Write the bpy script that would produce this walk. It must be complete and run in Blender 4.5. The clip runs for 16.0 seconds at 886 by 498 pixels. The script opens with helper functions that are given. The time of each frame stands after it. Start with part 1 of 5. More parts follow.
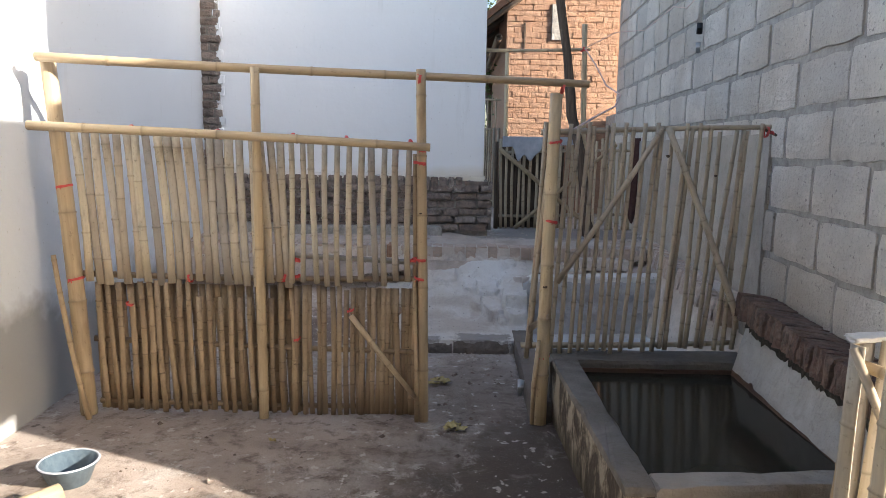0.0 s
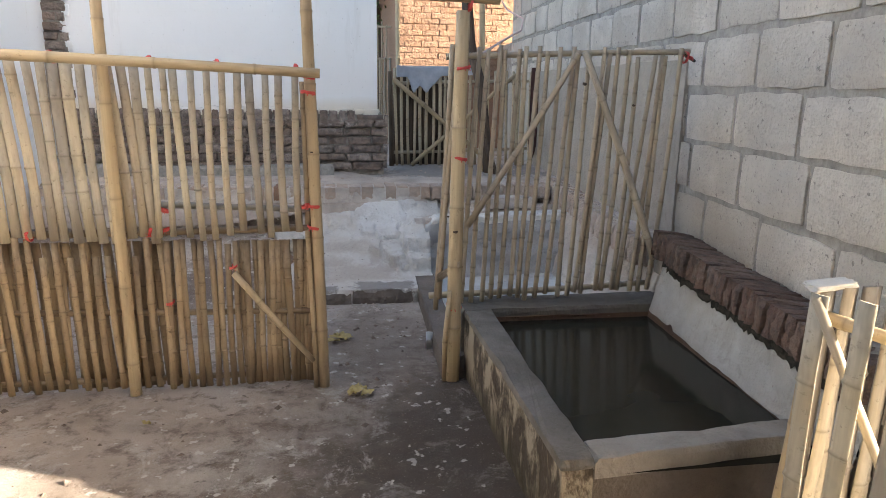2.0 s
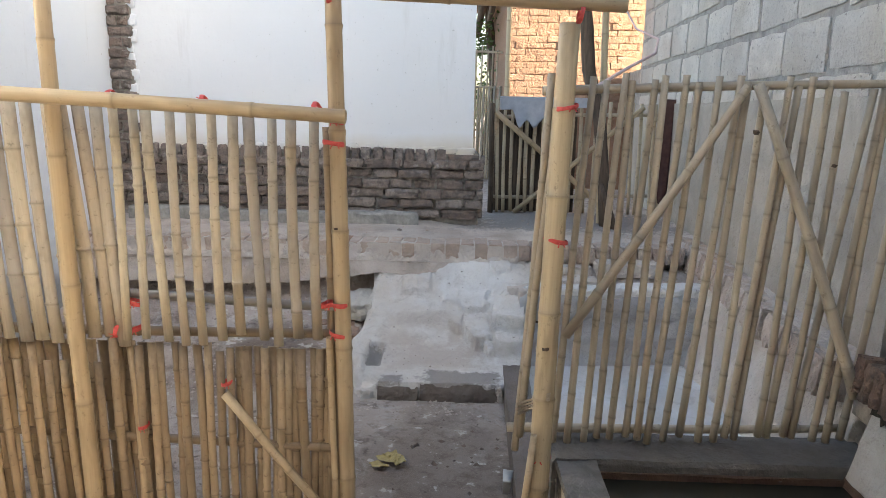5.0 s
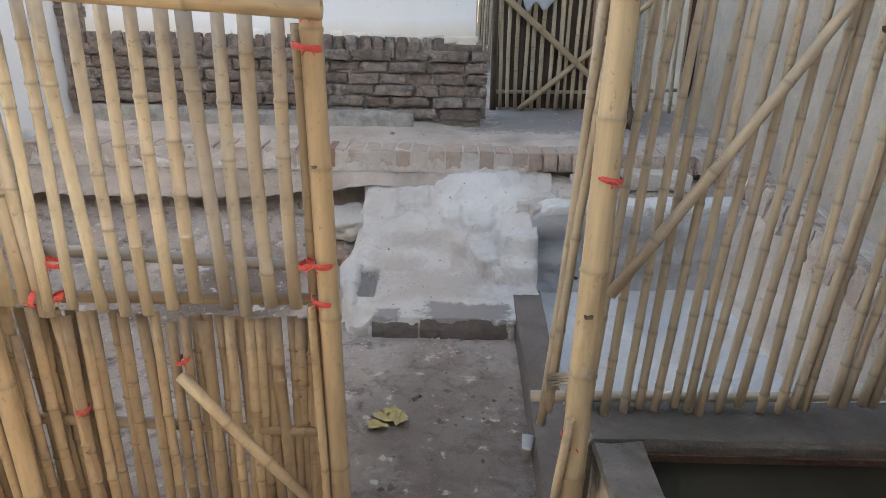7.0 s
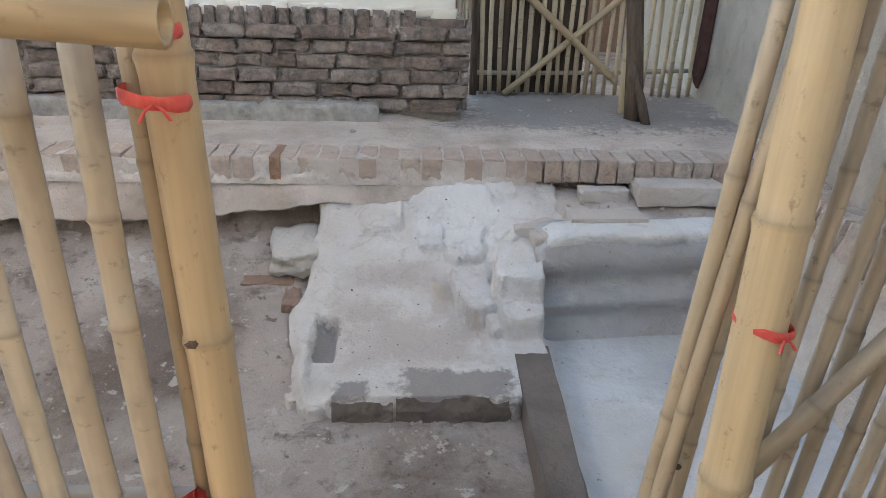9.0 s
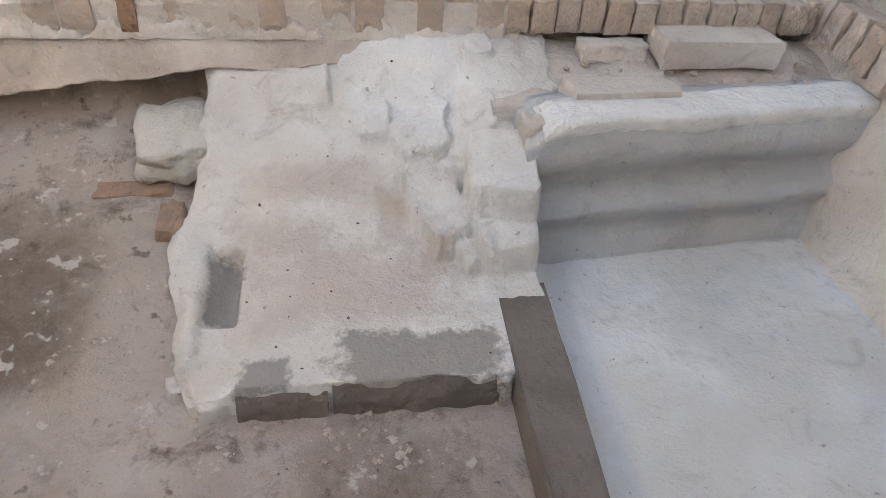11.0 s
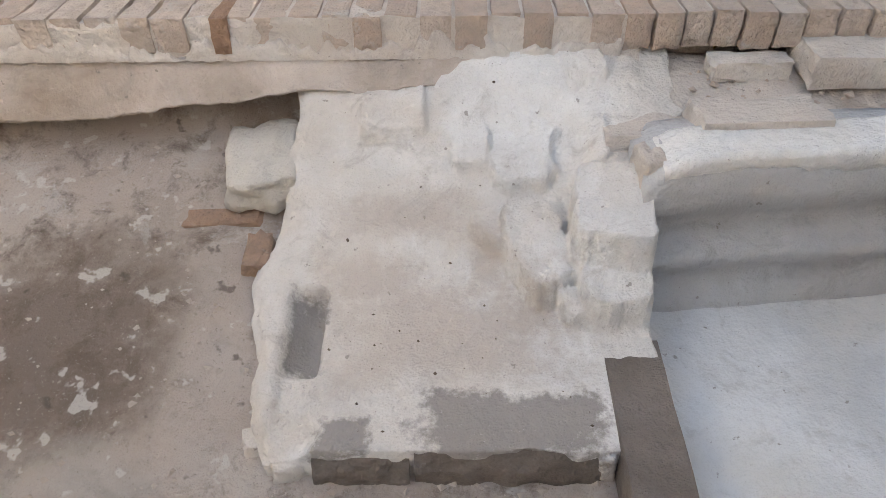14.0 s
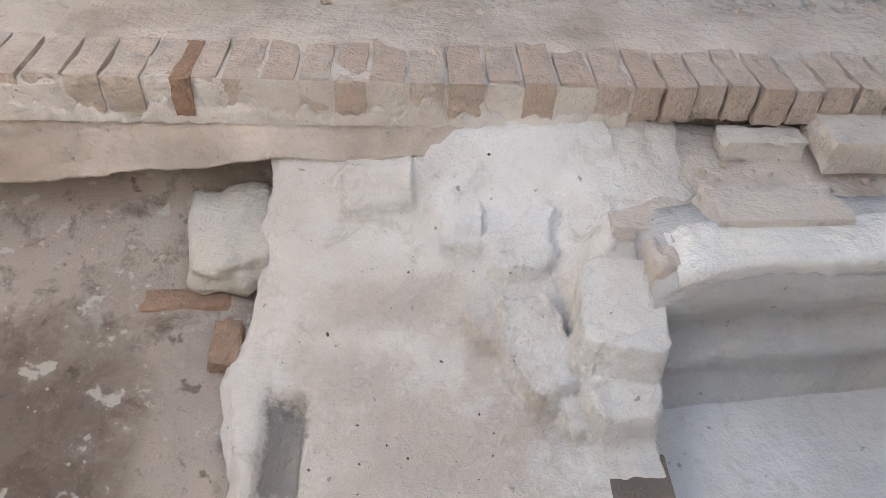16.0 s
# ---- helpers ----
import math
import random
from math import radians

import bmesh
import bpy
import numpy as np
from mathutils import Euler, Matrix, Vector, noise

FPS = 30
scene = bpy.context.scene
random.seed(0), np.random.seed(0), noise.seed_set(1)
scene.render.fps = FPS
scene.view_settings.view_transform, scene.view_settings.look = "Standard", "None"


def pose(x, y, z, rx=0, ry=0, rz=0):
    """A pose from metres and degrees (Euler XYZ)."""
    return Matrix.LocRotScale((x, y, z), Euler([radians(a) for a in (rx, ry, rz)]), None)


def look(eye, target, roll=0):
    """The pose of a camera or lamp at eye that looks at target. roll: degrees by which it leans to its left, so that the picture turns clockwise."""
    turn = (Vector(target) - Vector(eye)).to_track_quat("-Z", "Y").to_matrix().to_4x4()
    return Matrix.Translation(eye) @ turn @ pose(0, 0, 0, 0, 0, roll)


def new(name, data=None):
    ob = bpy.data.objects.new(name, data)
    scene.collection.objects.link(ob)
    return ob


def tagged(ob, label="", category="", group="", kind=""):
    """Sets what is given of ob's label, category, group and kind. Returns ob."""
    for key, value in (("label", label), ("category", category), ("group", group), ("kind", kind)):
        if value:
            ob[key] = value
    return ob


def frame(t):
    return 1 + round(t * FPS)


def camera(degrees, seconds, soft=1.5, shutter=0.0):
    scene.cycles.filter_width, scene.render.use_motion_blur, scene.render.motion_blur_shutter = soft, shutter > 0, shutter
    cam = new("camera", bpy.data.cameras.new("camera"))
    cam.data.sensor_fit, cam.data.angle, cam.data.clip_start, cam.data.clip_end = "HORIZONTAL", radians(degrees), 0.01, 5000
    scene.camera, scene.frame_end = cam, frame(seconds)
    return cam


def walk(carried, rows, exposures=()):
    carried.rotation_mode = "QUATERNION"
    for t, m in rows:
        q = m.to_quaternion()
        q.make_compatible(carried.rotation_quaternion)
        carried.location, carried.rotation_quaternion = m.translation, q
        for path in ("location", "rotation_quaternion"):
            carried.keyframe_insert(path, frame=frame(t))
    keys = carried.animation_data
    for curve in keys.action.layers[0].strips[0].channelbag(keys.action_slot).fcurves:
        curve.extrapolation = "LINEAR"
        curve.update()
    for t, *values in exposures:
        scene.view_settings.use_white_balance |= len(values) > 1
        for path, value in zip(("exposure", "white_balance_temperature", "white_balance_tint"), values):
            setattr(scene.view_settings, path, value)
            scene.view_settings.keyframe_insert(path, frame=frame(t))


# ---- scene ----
cam = camera(65.9, 16.0, soft=0.8)
PATH = [
    (0, (0.037, 0.005, 1.311), (0.012, 1.984, 1.025), 0.9),
    (0.5, (0.043, 0.014, 1.3), (0.052, 1.989, 0.981), 0.8),
    (1, (0.04, 0.062, 1.285), (0.039, 2.023, 0.895), 1.2),
    (1.5, (0.02, 0.206, 1.273), (0.108, 2.145, 0.792), 2.0),
    (2, (0.008, 0.375, 1.284), (0.297, 2.299, 0.819), 0.8),
    (2.5, (0.012, 0.477, 1.289), (0.307, 2.402, 0.83), -0.2),
    (3, (0.084, 0.711, 1.253), (0.232, 2.653, 0.798), 0.7),
    (3.5, (0.265, 0.885, 1.29), (0.223, 2.848, 0.909), 1.0),
    (3.7, (0.296, 0.989, 1.282), (0.27, 2.965, 0.975), 2.1),
    (5.8, (0.2, 1.371, 1.376), (0.147, 3.303, 0.863), 0.5),
    (6, (0.212, 1.39, 1.358), (0.206, 3.315, 0.815), 0.8),
    (6.5, (0.172, 1.519, 1.368), (0.197, 3.417, 0.737), 0.7),
    (7, (0.161, 1.814, 1.365), (0.151, 3.68, 0.646), 1.2),
    (7.5, (0.073, 2.036, 1.353), (0.103, 3.921, 0.686), 2.6),
    (8, (-0.006, 2.198, 1.397), (0.082, 4.088, 0.747), 2.0),
    (8.5, (0.030, 2.427, 1.380), (0.150, 4.304, 0.698), 0.7),
    (9, (0.097, 2.589, 1.375), (0.196, 4.411, 0.556), 1.7),
    (9.5, (0.092, 2.769, 1.353), (0.278, 4.540, 0.443), 3.3),
    (10, (0.055, 3.13, 1.300), (0.319, 4.785, 0.211), 2.6),
    (10.2, (0.072, 3.225, 1.272), (0.380, 4.813, 0.095), 3.2),
    (12.3, (0.113, 3.44, 1.174), (0.262, 4.969, -0.106), 3.6),
    (12.5, (0.115, 3.447, 1.165), (0.24, 4.973, -0.121), 2.9),
    (13, (0.117, 3.453, 1.192), (0.232, 4.991, -0.081), 3.1),
    (13.5, (0.144, 3.529, 1.216), (0.205, 5.083, -0.042), 1.6),
    (14, (0.135, 3.592, 1.224), (0.11, 5.12, -0.067), -1.0),
    (14.5, (0.13, 3.705, 1.248), (0.143, 5.199, -0.081), -1.1),
    (15, (0.126, 3.768, 1.297), (0.172, 5.151, -0.147), 0.2),
    (15.5, (0.111, 3.864, 1.35), (0.135, 5.267, -0.075), 3.5),
    (16, (0.056, 3.889, 1.337), (0.162, 5.354, -0.021), 3.2),
]
walk(cam, [(t, look(eye, target, roll)) for t, eye, target, roll in PATH],
     [(0, 1.52, 6700, 12), (1.3, 1.68, 6850, 12), (2.0, 2.0, 7200, 11), (3.5, 2.20, 7350, 10), (6, 2.20, 7400, 10), (8, 2.45, 7500, 10), (9.5, 2.40, 7700, 10), (10.2, 2.47, 8200, 13), (12.3, 2.65, 8700, 14), (16, 2.67, 8600, 14)])

# ---- light ----
SUN_FROM = Vector((0.93, -0.37, 0.0)).normalized()
SUN_EL = radians(21.5)
world = bpy.data.worlds.new("sky")
scene.world = world
world.use_nodes = True
wn = world.node_tree
sky = wn.nodes.new("ShaderNodeTexSky")
sky.sky_type = "NISHITA"
sky.sun_disc = False
sky.sun_elevation = SUN_EL
sky.sun_rotation = math.atan2(SUN_FROM.x, SUN_FROM.y)
sky.dust_density = 2.6
wn.links.new(sky.outputs[0], wn.nodes["Background"].inputs[0])
wn.nodes["Background"].inputs[1].default_value = 0.14
sun = new("sun", bpy.data.lights.new("sun", "SUN"))
sun.data.energy, sun.data.angle, sun.data.color = 5.0, radians(0.6), (1.0, 0.93, 0.82)
sun.matrix_world = look(Vector((0, 0, 6)) + 5 * (SUN_FROM * math.cos(SUN_EL) + Vector((0, 0, math.sin(SUN_EL)))), (0, 0, 6))

# ---- materials ----


class Mat:
    """A small builder for procedural node materials."""

    def __init__(self, name, rough=0.85):
        self.m = bpy.data.materials.new(name)
        self.m.use_nodes = True
        self.t = self.m.node_tree
        self.b = self.t.nodes["Principled BSDF"]
        self.b.inputs["Roughness"].default_value = rough
        self.co = self.n("ShaderNodeTexCoord").outputs["Object"]
        self.col = None

    def n(self, kind, **sets):
        node = self.t.nodes.new(kind)
        for k, v in sets.items():
            node.inputs[k].default_value = v
        return node

    def link(self, a, b):
        self.t.links.new(a, b)

    def world_co(self):
        self.co = self.n("ShaderNodeNewGeometry").outputs["Position"]
        return self

    def noise(self, scale, detail=4.0, rough=0.6, stretch=(1, 1, 1), warp=0.0):
        mp = self.n("ShaderNodeMapping")
        mp.inputs["Scale"].default_value = stretch
        self.link(self.co, mp.inputs[0])
        nz = self.n("ShaderNodeTexNoise", Scale=scale, Detail=detail, Roughness=rough, Distortion=warp)
        self.link(mp.outputs[0], nz.inputs["Vector"])
        return nz.outputs["Fac"]

    def ramp(self, fac, *stops):
        r = self.n("ShaderNodeValToRGB")
        e = r.color_ramp.elements
        while len(e) < len(stops):
            e.new(0.5)
        for el, (p, c) in zip(e, stops):
            el.position = p
            el.color = (*c, 1) if isinstance(c, tuple) else (c, c, c, 1)
        self.link(fac, r.inputs[0])
        return r.outputs["Color"]

    def math(self, op, a, b):
        node = self.t.nodes.new("ShaderNodeMath")
        node.operation = op
        for i, v in enumerate((a, b)):
            if isinstance(v, (int, float)):
                node.inputs[i].default_value = v
            else:
                self.link(v, node.inputs[i])
        return node.outputs[0]

    def mix(self, fac, a, b, mode="MIX"):
        x = self.t.nodes.new("ShaderNodeMix")
        x.data_type, x.blend_type = "RGBA", mode
        for sock, v in ((x.inputs[0], fac), (x.inputs[6], a), (x.inputs[7], b)):
            if isinstance(v, (int, float)):
                sock.default_value = v
            elif isinstance(v, tuple):
                sock.default_value = (*v, 1)
            else:
                self.link(v, sock)
        return x.outputs[2]

    def random(self):
        return self.n("ShaderNodeObjectInfo").outputs["Random"]

    def axis(self, k):
        s = self.n("ShaderNodeSeparateXYZ")
        self.link(self.co, s.inputs[0])
        return s.outputs[k]

    def bump(self, height, strength=0.4, distance=0.01):
        bp = self.n("ShaderNodeBump", Strength=strength, Distance=distance)
        self.link(height, bp.inputs["Height"])
        prev = self.b.inputs["Normal"].links
        if prev:
            self.link(prev[0].from_socket, bp.inputs["Normal"])
        self.link(bp.outputs[0], self.b.inputs["Normal"])
        return self

    def done(self, col, rough=None):
        self.link(col, self.b.inputs["Base Color"])
        if rough is not None:
            self.link(rough, self.b.inputs["Roughness"])
        return self.m


def mat_bamboo(name, pale, dark, stain, tones=()):
    m = Mat(name, 0.5)
    fibre = m.noise(60, 3, 0.6, (1, 1, 0.05))
    base = m.ramp(m.random(), *tones) if tones else m.mix(m.random(), pale, dark)
    col = m.mix(m.ramp(fibre, (0.35, 0.0), (0.75, 0.45)), base, stain)
    blot = m.noise(7, 4, 0.7, (1, 1, 0.35))
    col = m.mix(m.ramp(blot, (0.48, 0.0), (0.66, 0.7)), col, tuple(0.8 * c for c in stain))
    speck = m.noise(45, 4, 0.75, (1, 1, 1.0))
    col = m.mix(m.ramp(speck, (0.60, 0.0), (0.70, 0.5)), col, tuple(0.5 * c for c in stain))
    scar = m.t.nodes.new("ShaderNodeAttribute")
    scar.attribute_name = "node"
    col = m.mix(m.math("MULTIPLY", m.math("POWER", scar.outputs["Fac"], 2.0), 0.42), col, tuple(0.42 * c for c in stain))
    m.bump(fibre, 0.35, 0.003)
    return m.done(col, m.ramp(blot, (0.3, 0.38), (0.7, 0.65)))


BAMBOO = mat_bamboo("bamboo_yellow", (0.60, 0.485, 0.315), (0.49, 0.375, 0.235), (0.28, 0.195, 0.12))
SLAT = mat_bamboo("bamboo_split", (0.62, 0.55, 0.425), (0.42, 0.385, 0.33), (0.25, 0.21, 0.17),
                  ((0.0, (0.33, 0.32, 0.305)), (0.25, (0.44, 0.375, 0.29)), (0.45, (0.60, 0.52, 0.39)), (0.7, (0.47, 0.43, 0.36)), (1.0, (0.63, 0.56, 0.41))))
PALE = mat_bamboo("bamboo_pale", (0.70, 0.60, 0.43), (0.56, 0.465, 0.33), (0.33, 0.25, 0.16))
SLAT_LOW = mat_bamboo("bamboo_split_brown", (0.47, 0.355, 0.225), (0.30, 0.22, 0.14), (0.17, 0.118, 0.075))
STICK = mat_bamboo("bamboo_stick", (0.61, 0.525, 0.395), (0.46, 0.39, 0.295), (0.26, 0.205, 0.15))


def mat_wood():
    m = Mat("weathered_wood", 0.85)
    g = m.noise(25, 4, 0.7, (1, 1, 0.08), 1.0)
    m.bump(g, 0.6, 0.01)
    return m.done(m.ramp(g, (0.3, (0.05, 0.035, 0.025)), (0.7, (0.17, 0.12, 0.085))))


WOOD = mat_wood()


def mat_plain(name, c1, c2, scale, rough=0.8, bump=0.3, dist=0.004):
    m = Mat(name, rough)
    g = m.noise(scale, 5, 0.65)
    m.bump(g, bump, dist)
    return m.done(m.ramp(g, (0.3, c1), (0.7, c2)))


TIE = mat_plain("red_plastic_string", (0.55, 0.05, 0.05), (0.72, 0.12, 0.10), 80, 0.45)
ROPE = mat_plain("pink_rope", (0.62, 0.45, 0.42), (0.75, 0.6, 0.56), 200, 0.8)
BLACK = mat_plain("black_plastic", (0.012, 0.012, 0.013), (0.03, 0.03, 0.03), 60, 0.5)
WHITE = mat_plain("white_plastic", (0.6, 0.6, 0.6), (0.72, 0.72, 0.7), 60, 0.5)
BASIN = mat_plain("blue_grey_plastic", (0.06, 0.09, 0.12), (0.11, 0.15, 0.18), 30, 0.4)
LEAFM = mat_plain("dry_leaf", (0.36, 0.27, 0.10), (0.56, 0.45, 0.20), 60, 0.7)
CLOTH = mat_plain("grey_cloth", (0.36, 0.39, 0.45), (0.52, 0.55, 0.60), 14, 0.9)
CLOTH_RED = mat_plain("maroon_cloth", (0.06, 0.025, 0.022), (0.11, 0.05, 0.04), 20, 0.9)
ROOF = mat_plain("old_roof_tile", (0.10, 0.05, 0.03), (0.22, 0.12, 0.08), 12, 0.9, 0.6, 0.02)


def mat_wall(name, tint, low_z, low_col, edge):
    m = Mat(name, 0.75).world_co()
    big, fine = m.noise(1.3, 5, 0.6), m.noise(22, 4, 0.7)
    col = m.mix(m.ramp(big, (0.35, 0.0), (0.7, 0.35)), tint, tuple(0.9 * c for c in tint))
    streak = m.noise(9, 4, 0.7, (1, 1, 0.12))
    col = m.mix(m.ramp(streak, (0.62, 0.0), (0.8, 0.22)), col, (0.45, 0.44, 0.40))
    rag = m.math("ADD", m.axis(2), m.math("MULTIPLY", m.math("SUBTRACT", big, 0.5), edge))
    mask = m.ramp(m.math("SUBTRACT", rag, low_z - 0.5), (0.42, 1.0), (0.56, 0.0))
    col = m.mix(mask, col, low_col)
    speck = m.noise(55, 2, 0.5)
    col = m.mix(m.ramp(speck, (0.70, 0.0), (0.76, 0.35)), col, (0.30, 0.29, 0.27))
    m.bump(fine, 0.25, 0.006).bump(big, 0.4, 0.03)
    return m.done(col)


WALL_LEFT = mat_wall("limewash_bluish", (0.76, 0.81, 0.86), 0.50, (0.36, 0.37, 0.37), 0.9)
WALL_BACK = mat_wall("limewash_white", (0.87, 0.885, 0.90), 1.12, (0.72, 0.66, 0.56), 0.25)


def mat_block():
    m = Mat("concrete_block", 0.9).world_co()
    big, mid, fine = m.noise(2.2, 4, 0.6), m.noise(14, 5, 0.7), m.noise(90, 3, 0.7)
    base = m.mix(m.random(), (0.77, 0.73, 0.67), (0.60, 0.57, 0.52))
    col = m.mix(m.ramp(big, (0.42, 0.0), (0.68, 0.5)), base, (0.42, 0.405, 0.385))
    col = m.mix(m.ramp(mid, (0.5, 0.0), (0.75, 0.5)), col, (0.54, 0.52, 0.48))
    col = m.mix(m.ramp(fine, (0.55, 0.0), (0.72, 0.35)), col, (0.19, 0.185, 0.175))
    col = m.mix(m.ramp(m.noise(0.9, 4, 0.6), (0.45, 0.0), (0.62, 0.55)), col, (0.40, 0.34, 0.27))
    pit = m.noise(34, 3, 0.6)
    col = m.mix(m.ramp(pit, (0.64, 0.0), (0.70, 0.7)), col, (0.20, 0.19, 0.175))
    m.bump(mid, 0.9, 0.03).bump(pit, 0.6, 0.01).bump(fine, 0.7, 0.012)
    return m.done(col)


BLOCK = mat_block()
MORTAR = mat_plain("grey_mortar", (0.24, 0.232, 0.215), (0.46, 0.44, 0.405), 18, 0.95, 0.8, 0.02)


def mat_brick(name, a, b, grime, lime=0.35):
    m = Mat(name, 0.92).world_co()
    mid, fine = m.noise(16, 5, 0.7), m.noise(80, 3, 0.7)
    col = m.mix(m.random(), a, b)
    col = m.mix(m.ramp(mid, (0.42, 0.0), (0.62, 0.75)), col, grime)
    col = m.mix(m.ramp(m.noise(6, 5, 0.75), (0.58, 0.0), (0.68, lime)), col, (0.52, 0.49, 0.45))
    m.bump(mid, 0.9, 0.03).bump(fine, 0.7, 0.01)
    return m.done(col)


BRICK_OLD = mat_brick("old_brick", (0.24, 0.175, 0.14), (0.37, 0.31, 0.27), (0.12, 0.105, 0.095), 0.6)
BRICK_KERB = mat_brick("kerb_brick", (0.50, 0.375, 0.30), (0.60, 0.51, 0.44), (0.43, 0.355, 0.30), 0.85)
BRICK_WARM = mat_brick("half_brick", (0.36, 0.225, 0.155), (0.40, 0.27, 0.20), (0.27, 0.19, 0.145), 0.45)
BRICK_RED = mat_brick("mossy_red_brick", (0.17, 0.105, 0.085), (0.23, 0.16, 0.13), (0.095, 0.078, 0.066), 0.15)
BRICK_FAR = mat_brick("orange_brick", (0.34, 0.195, 0.125), (0.40, 0.255, 0.175), (0.29, 0.175, 0.12), 0.12)
BRICK_MORTAR = mat_plain("lime_mortar", (0.20, 0.18, 0.155), (0.36, 0.33, 0.29), 25, 0.95, 0.8, 0.015)


def mat_floor():
    m = Mat("worn_cement_floor", 0.8).world_co()
    big, mid, fine = m.noise(1.6, 6, 0.65, warp=0.6), m.noise(9, 8, 0.75, warp=0.3), m.noise(110, 4, 0.8)
    dry = m.ramp(big, (0.32, (0.30, 0.24, 0.20)), (0.5, (0.47, 0.395, 0.345)), (0.7, (0.60, 0.54, 0.49)))
    # real damp, plus dim light near the camera painted into the dark tones
    wet_dim = m.ramp(big, (0.32, (0.05, 0.037, 0.028)), (0.5, (0.105, 0.08, 0.063)), (0.68, (0.20, 0.165, 0.138)))
    # low values: damp floor by the pool and the painted dimness up front
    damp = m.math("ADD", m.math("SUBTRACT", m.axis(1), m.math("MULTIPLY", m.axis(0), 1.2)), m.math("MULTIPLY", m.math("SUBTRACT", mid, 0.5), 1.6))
    col = m.mix(m.ramp(m.math("MULTIPLY", m.math("SUBTRACT", damp, 2.3), 0.6), (0.1, 0.0), (0.75, 1.0)), wet_dim, dry)
    col = m.mix(m.ramp(mid, (0.36, 0.8), (0.50, 0.0)), col, (0.15, 0.11, 0.085))
    col = m.mix(m.ramp(m.noise(5, 8, 0.8, warp=0.5), (0.54, 0.0), (0.62, 0.6)), col, (0.55, 0.515, 0.48))
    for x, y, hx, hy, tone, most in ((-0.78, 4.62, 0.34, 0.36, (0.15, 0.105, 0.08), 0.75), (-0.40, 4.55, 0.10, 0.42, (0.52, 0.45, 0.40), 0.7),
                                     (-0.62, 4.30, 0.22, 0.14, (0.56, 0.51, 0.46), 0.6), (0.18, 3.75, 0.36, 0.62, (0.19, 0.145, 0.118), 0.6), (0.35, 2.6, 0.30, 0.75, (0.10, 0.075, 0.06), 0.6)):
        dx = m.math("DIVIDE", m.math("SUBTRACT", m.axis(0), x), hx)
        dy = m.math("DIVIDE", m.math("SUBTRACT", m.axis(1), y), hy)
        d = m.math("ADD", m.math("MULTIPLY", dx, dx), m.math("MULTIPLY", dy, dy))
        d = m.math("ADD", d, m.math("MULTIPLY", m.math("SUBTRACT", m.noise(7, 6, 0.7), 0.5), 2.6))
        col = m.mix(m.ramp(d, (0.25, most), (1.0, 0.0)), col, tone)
    spots = m.noise(14, 3, 0.6)
    col = m.mix(m.ramp(spots, (0.62, 0.0), (0.66, 0.8)), col, (0.64, 0.61, 0.57))
    col = m.mix(m.ramp(spots, (0.30, 0.7), (0.35, 0.0)), col, (0.10, 0.075, 0.06))
    col = m.mix(m.ramp(fine, (0.60, 0.0), (0.70, 0.6)), col, (0.56, 0.52, 0.47))
    col = m.mix(m.ramp(fine, (0.30, 0.6), (0.40, 0.0)), col, (0.09, 0.07, 0.055))
    m.bump(mid, 0.7, 0.03).bump(fine, 0.8, 0.008)
    return m.done(col, m.ramp(big, (0.35, 0.45), (0.6, 0.85)))


FLOOR = mat_floor()


def mat_plaster(name, hi, lo, warm, stains=(), relief=0.6, dust=()):
    """Trowelled cement; stains, dust: (x, y, half width, half depth) of damp grey and trodden beige patches."""
    m = Mat(name, 0.85).world_co()
    big, mid, fine = m.noise(3.2, 5, 0.6, warp=0.4), m.noise(13, 5, 0.7), m.noise(120, 3, 0.7)
    rough_n = m.noise(42, 4, 0.7)
    col = m.ramp(big, (0.33, lo), (0.62, hi))
    col = m.mix(m.ramp(m.noise(2.1, 4, 0.6), (0.44, 0.0), (0.60, 0.75)), col, warm)
    for x, y, hx, hy, tone, edge in [p + ((0.50, 0.44, 0.39), 0.35) for p in dust] + [p + ((0.255, 0.228, 0.212), 0.72) for p in stains]:
        dx = m.math("DIVIDE", m.math("SUBTRACT", m.axis(0), x), hx)
        dy = m.math("DIVIDE", m.math("SUBTRACT", m.axis(1), y), hy)
        d = m.math("MAXIMUM", m.math("ABSOLUTE", dx, 0), m.math("ABSOLUTE", dy, 0))
        d = m.math("ADD", d, m.math("MULTIPLY", m.math("SUBTRACT", mid, 0.5), 1.3))
        d = m.math("ADD", d, m.math("MULTIPLY", m.math("SUBTRACT", rough_n, 0.5), 0.9))
        col = m.mix(m.ramp(d, (edge, 0.85), (1.0, 0.0)), col, tone)
    pits = m.noise(38, 3, 0.55)
    col = m.mix(m.ramp(m.noise(8, 7, 0.75, warp=0.8), (0.55, 0.0), (0.66, 0.45)), col, tuple(0.62 * c for c in warm))
    col = m.mix(m.ramp(pits, (0.70, 0.0), (0.74, 0.7)), col, (0.24, 0.21, 0.19))
    col = m.mix(m.ramp(fine, (0.66, 0.0), (0.74, 0.55)), col, (0.25, 0.22, 0.2))
    col = m.mix(m.ramp(fine, (0.28, 0.2), (0.36, 0.0)), col, tuple(min(0.85, 1.15 * c) for c in hi))
    grain = m.noise(260, 2, 0.7)
    col = m.mix(m.ramp(grain, (0.34, 0.16), (0.48, 0.0)), col, tuple(0.5 * c for c in warm))
    m.bump(mid, relief * 1.3, 0.03).bump(pits, 0.6, 0.008).bump(m.noise(30, 4, 0.65), 0.35, 0.010).bump(fine, 0.2, 0.004)
    return m.done(col)


